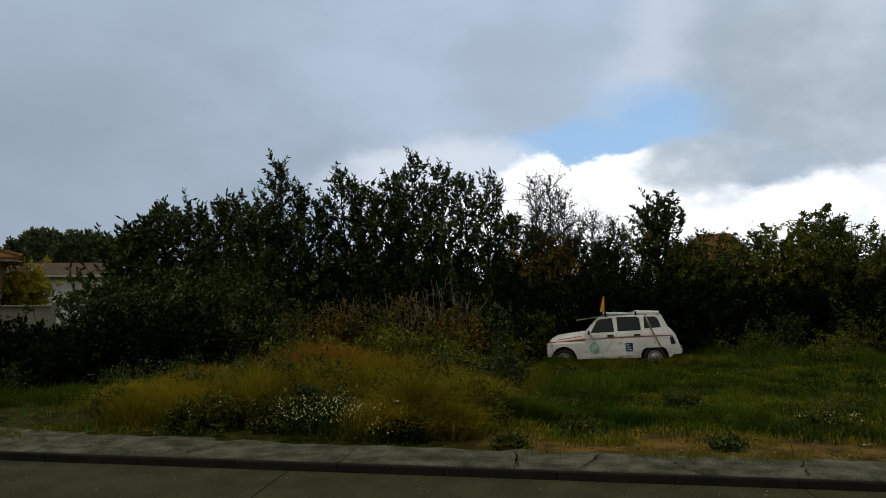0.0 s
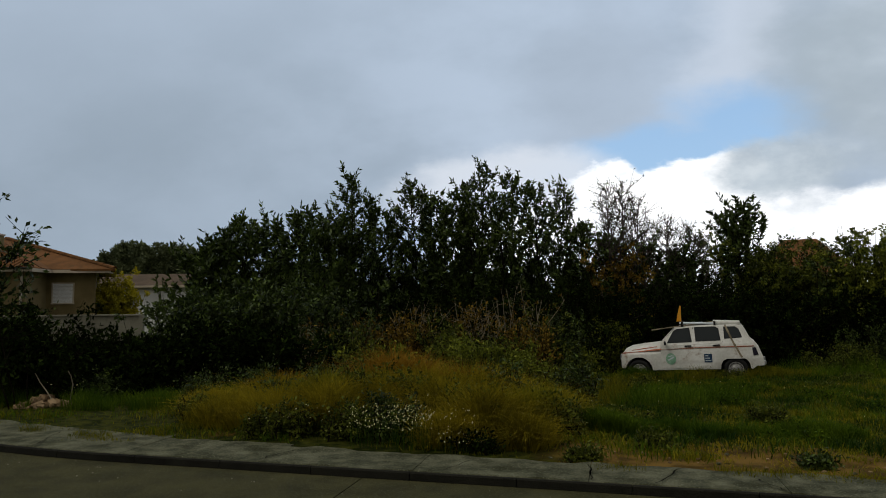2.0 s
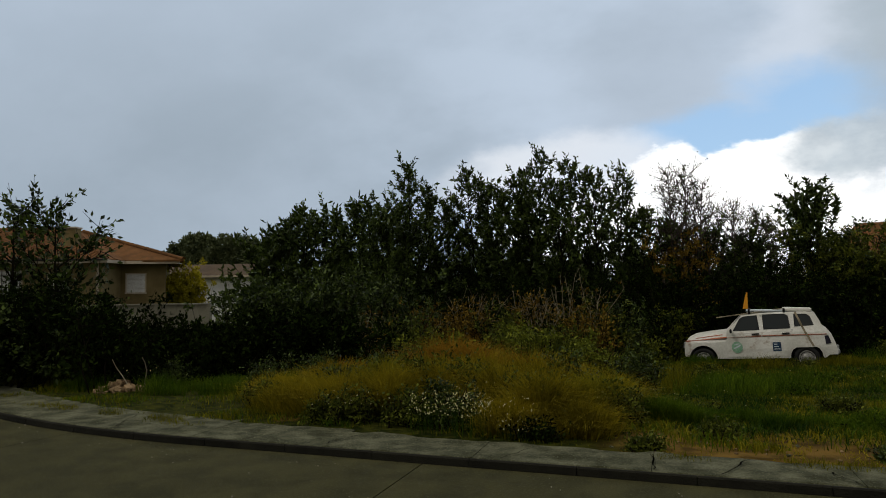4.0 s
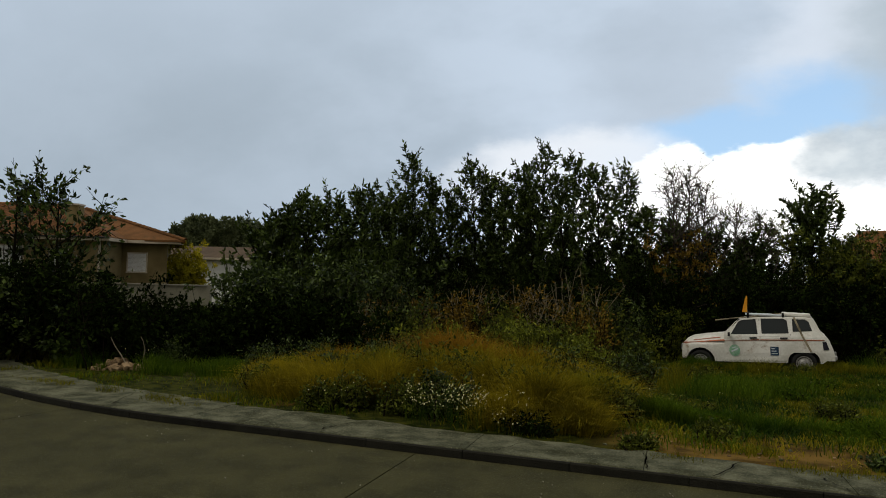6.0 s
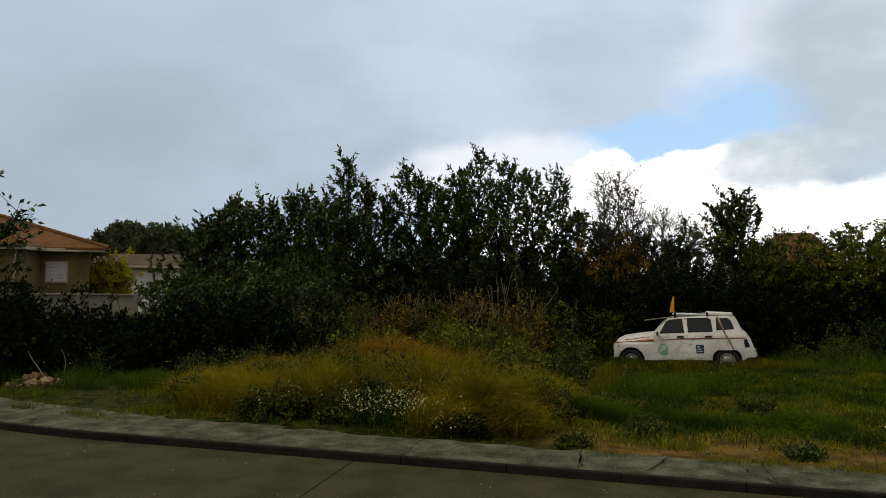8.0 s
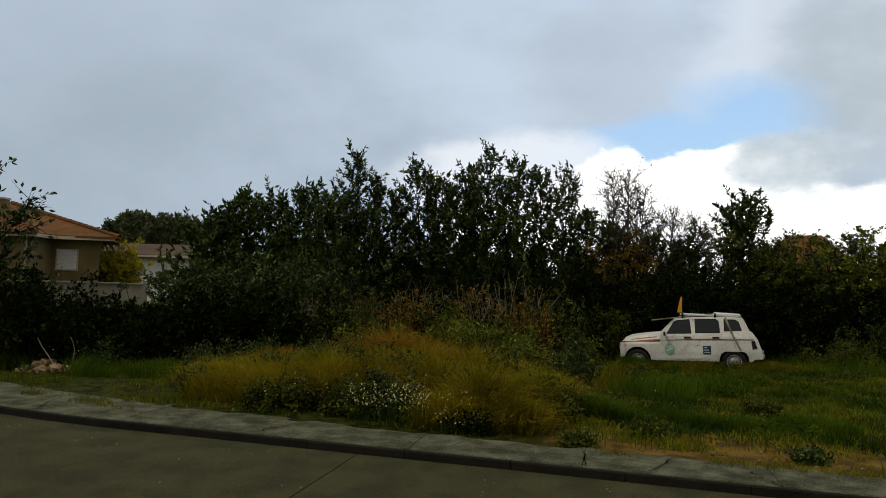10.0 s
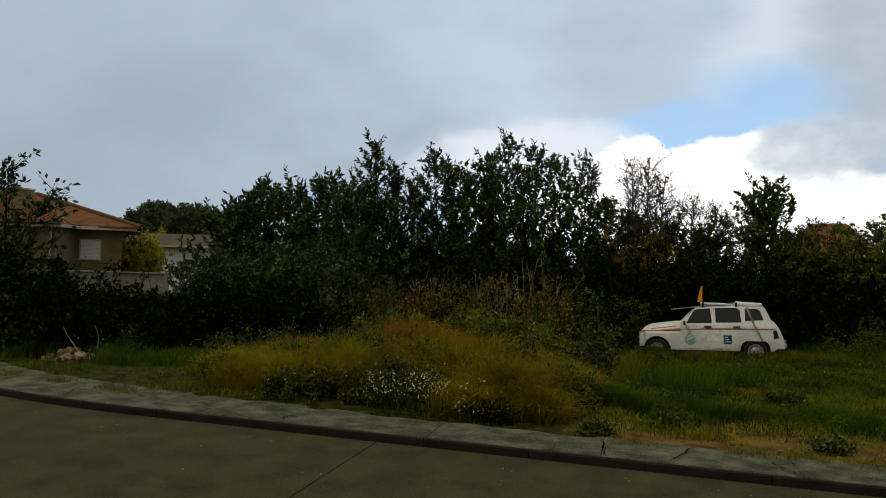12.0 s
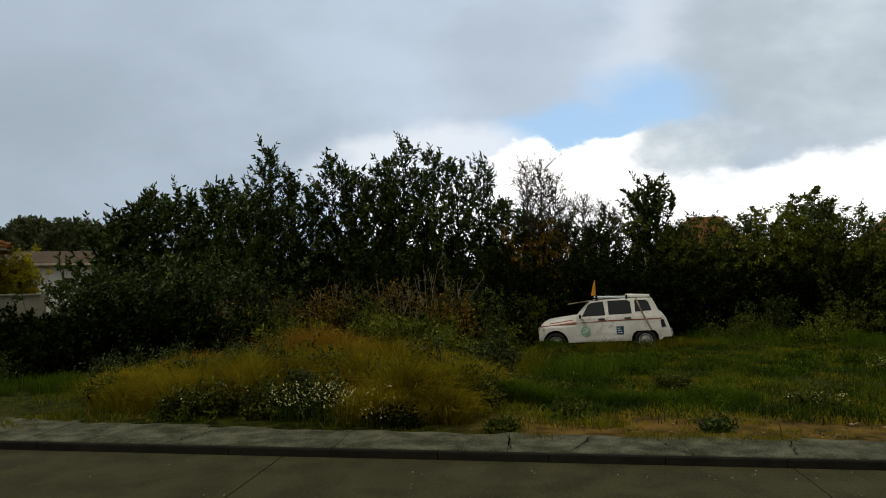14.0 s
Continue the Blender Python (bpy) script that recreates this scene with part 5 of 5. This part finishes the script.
at = at[(lumpy(at[:, 0], at[:, 1], 3.5, 77) > 0.5) & (np.abs(at[:, 0] + 1.9) > 2.5)]
blades("verge_grass", rng, at, np.full(len(at), 0.11), 0.006, GRASS_OLIVE, "thin ragged grass along the pavement edge", 1.0)
at = keep_off_street(np.stack([rng.uniform(0.3, 7.5, 9000), rng.uniform(6.4, 9.2, 9000)], -1), 0.8)
at = at[lumpy(at[:, 0], at[:, 1], 5.0, 78) > 0.5]
blades("dead_grass", rng, at, np.full(len(at), 0.06), 0.007, DRY, "flattened dead grass on the soil", 2.2)
# leafy weeds
WEEDS = [(1.05, 11.6, 0.75, 0.45, LEAF), (0.2, 12.4, 0.8, 0.8, LEAF_LIME), (-0.7, 12.7, 1.0, 0.7, LEAF_LIME), (-1.5, 12.9, 1.05, 0.7, LEAF_LIME), (-2.3, 12.5, 0.8, 0.8, LEAF_OLIVE),
         (-3.0, 12.9, 0.85, 0.6, LEAF_LIME), (1.9, 14.6, 0.4, 0.8, LEAF_OLIVE), (0.9, 13.4, 0.7, 0.9, LEAF_OLIVE), (-3.6, 12.2, 0.7, 0.9, LEAF), (-4.6, 11.9, 0.6, 0.9, LEAF), (-5.5, 11.6, 0.5, 0.9, LEAF),
         (-7.2, 11.2, 0.45, 0.8, LEAF), (4.72, 8.4, 0.2, 0.6, LEAF_OLIVE), (2.9, 6.95, 0.10, 0.25, LEAF), (8.2, 11.6, 0.3, 1.0, LEAF_LIME), (9.8, 19.6, 1.3, 1.6, LEAF), (11.6, 18.4, 1.4, 1.6, LEAF_OLIVE),
         (7.6, 20.6, 1.0, 1.3, LEAF_SHADED), (-9.6, 10.9, 0.55, 0.8, LEAF_OLIVE), (-10.8, 11.2, 0.65, 0.9, LEAF_LIME), (-8.4, 11.3, 0.5, 0.8, LEAF),
         (-2.6, 8.0, 0.36, 0.6, LEAF_OLIVE), (-1.95, 7.85, 0.40, 0.6, LEAF_OLIVE), (-1.35, 7.85, 0.42, 0.6, LEAF), (-1.65, 8.2, 0.45, 0.5, LEAF), (-0.45, 7.4, 0.18, 0.4, LEAF_SHADED), (-3.0, 7.9, 0.3, 0.5, LEAF_OLIVE), (-0.5, 8.3, 0.55, 0.7, LEAF_OLIVE), (-2.2, 9.2, 0.62, 0.8, LEAF_OLIVE),
         (-0.2, 9.6, 0.65, 0.8, LEAF), (0.6, 8.6, 0.45, 0.7, LEAF_OLIVE), (-3.3, 9.4, 0.5, 0.7, LEAF), (-1.3, 9.0, 0.66, 0.7, LEAF_OLIVE), (-4.4, 9.0, 0.32, 0.6, LEAF_OLIVE), (0.7, 7.1, 0.12, 0.35, LEAF_OLIVE), (1.5, 7.9, 0.16, 0.5, LEAF_OLIVE)]
WEEDS += [(8.9, 19.0, 0.8, 1.4, LEAF_OLIVE), (10.4, 17.6, 0.75, 1.3, LEAF_LIME), (12.2, 16.4, 0.8, 1.4, LEAF_OLIVE), (8.0, 18.4, 0.5, 1.2, LEAF_OLIVE), (9.4, 16.6, 0.45, 1.2, LEAF_LIME)]
scatter = random.Random(21)
for k in range(26):
    WEEDS.append((scatter.uniform(1.0, 11.5), scatter.uniform(8.6, 17.5), scatter.uniform(0.10, 0.24), scatter.uniform(0.4, 0.9), scatter.choice((GRASS, LEAF_OLIVE, GRASS_OLIVE))))
for i, (x, y, h, w, m) in enumerate(WEEDS):
    shrub("weed", x, y, w, h, 900 + i, "leafy green weed growing in the grass", "weed", leaves=int(900 + 1500 * min(h, 1.2)), size=0.045 + 0.03 * min(h, 1.0), mat=m, bark=BARK,
          group="weeds in the lot", stalks=24, rise=1.3)


# stones on the soil and grit on the road
def stones():
    rng = random.Random(9)
    for k in range(130):
        x = rng.uniform(0.3, 6.0)
        y = float(kerb_y(np.float64(x))) + rng.uniform(0.9, 2.1)
        size = rng.uniform(0.008, 0.028)
        bm = bmesh.new()
        bmesh.ops.create_icosphere(bm, subdivisions=1, radius=size)
        for vert in bm.verts:
            vert.co *= rng.uniform(0.7, 1.2)
            vert.co.z *= 0.6
        ob = part("stone", bm, BRICK if k % 3 else PAVE)
        ob.location = (x, y, gz(x, y) + size * 0.3)
        tagged(ob, "small pale stone lying on the bare soil", "stone", "stones on the soil")


def grit():
    rng = random.Random(17)
    for k in range(60):
        x = rng.uniform(-7.0, 3.5)
        y = float(kerb_y(np.float64(x))) - abs(rng.gauss(0, 0.6)) - 0.03
        size = rng.uniform(0.004, 0.010)
        bm = bmesh.new()
        bmesh.ops.create_icosphere(bm, subdivisions=1, radius=size)
        for vert in bm.verts:
            vert.co *= rng.uniform(0.7, 1.2)
        ob = part("pebble", bm, WALL_GREY)
        ob.location = (x, y, size * 0.5)
        tagged(ob, "tiny pale pebble lying on the road", "pebble", "pebbles on the road")


stones()
grit()
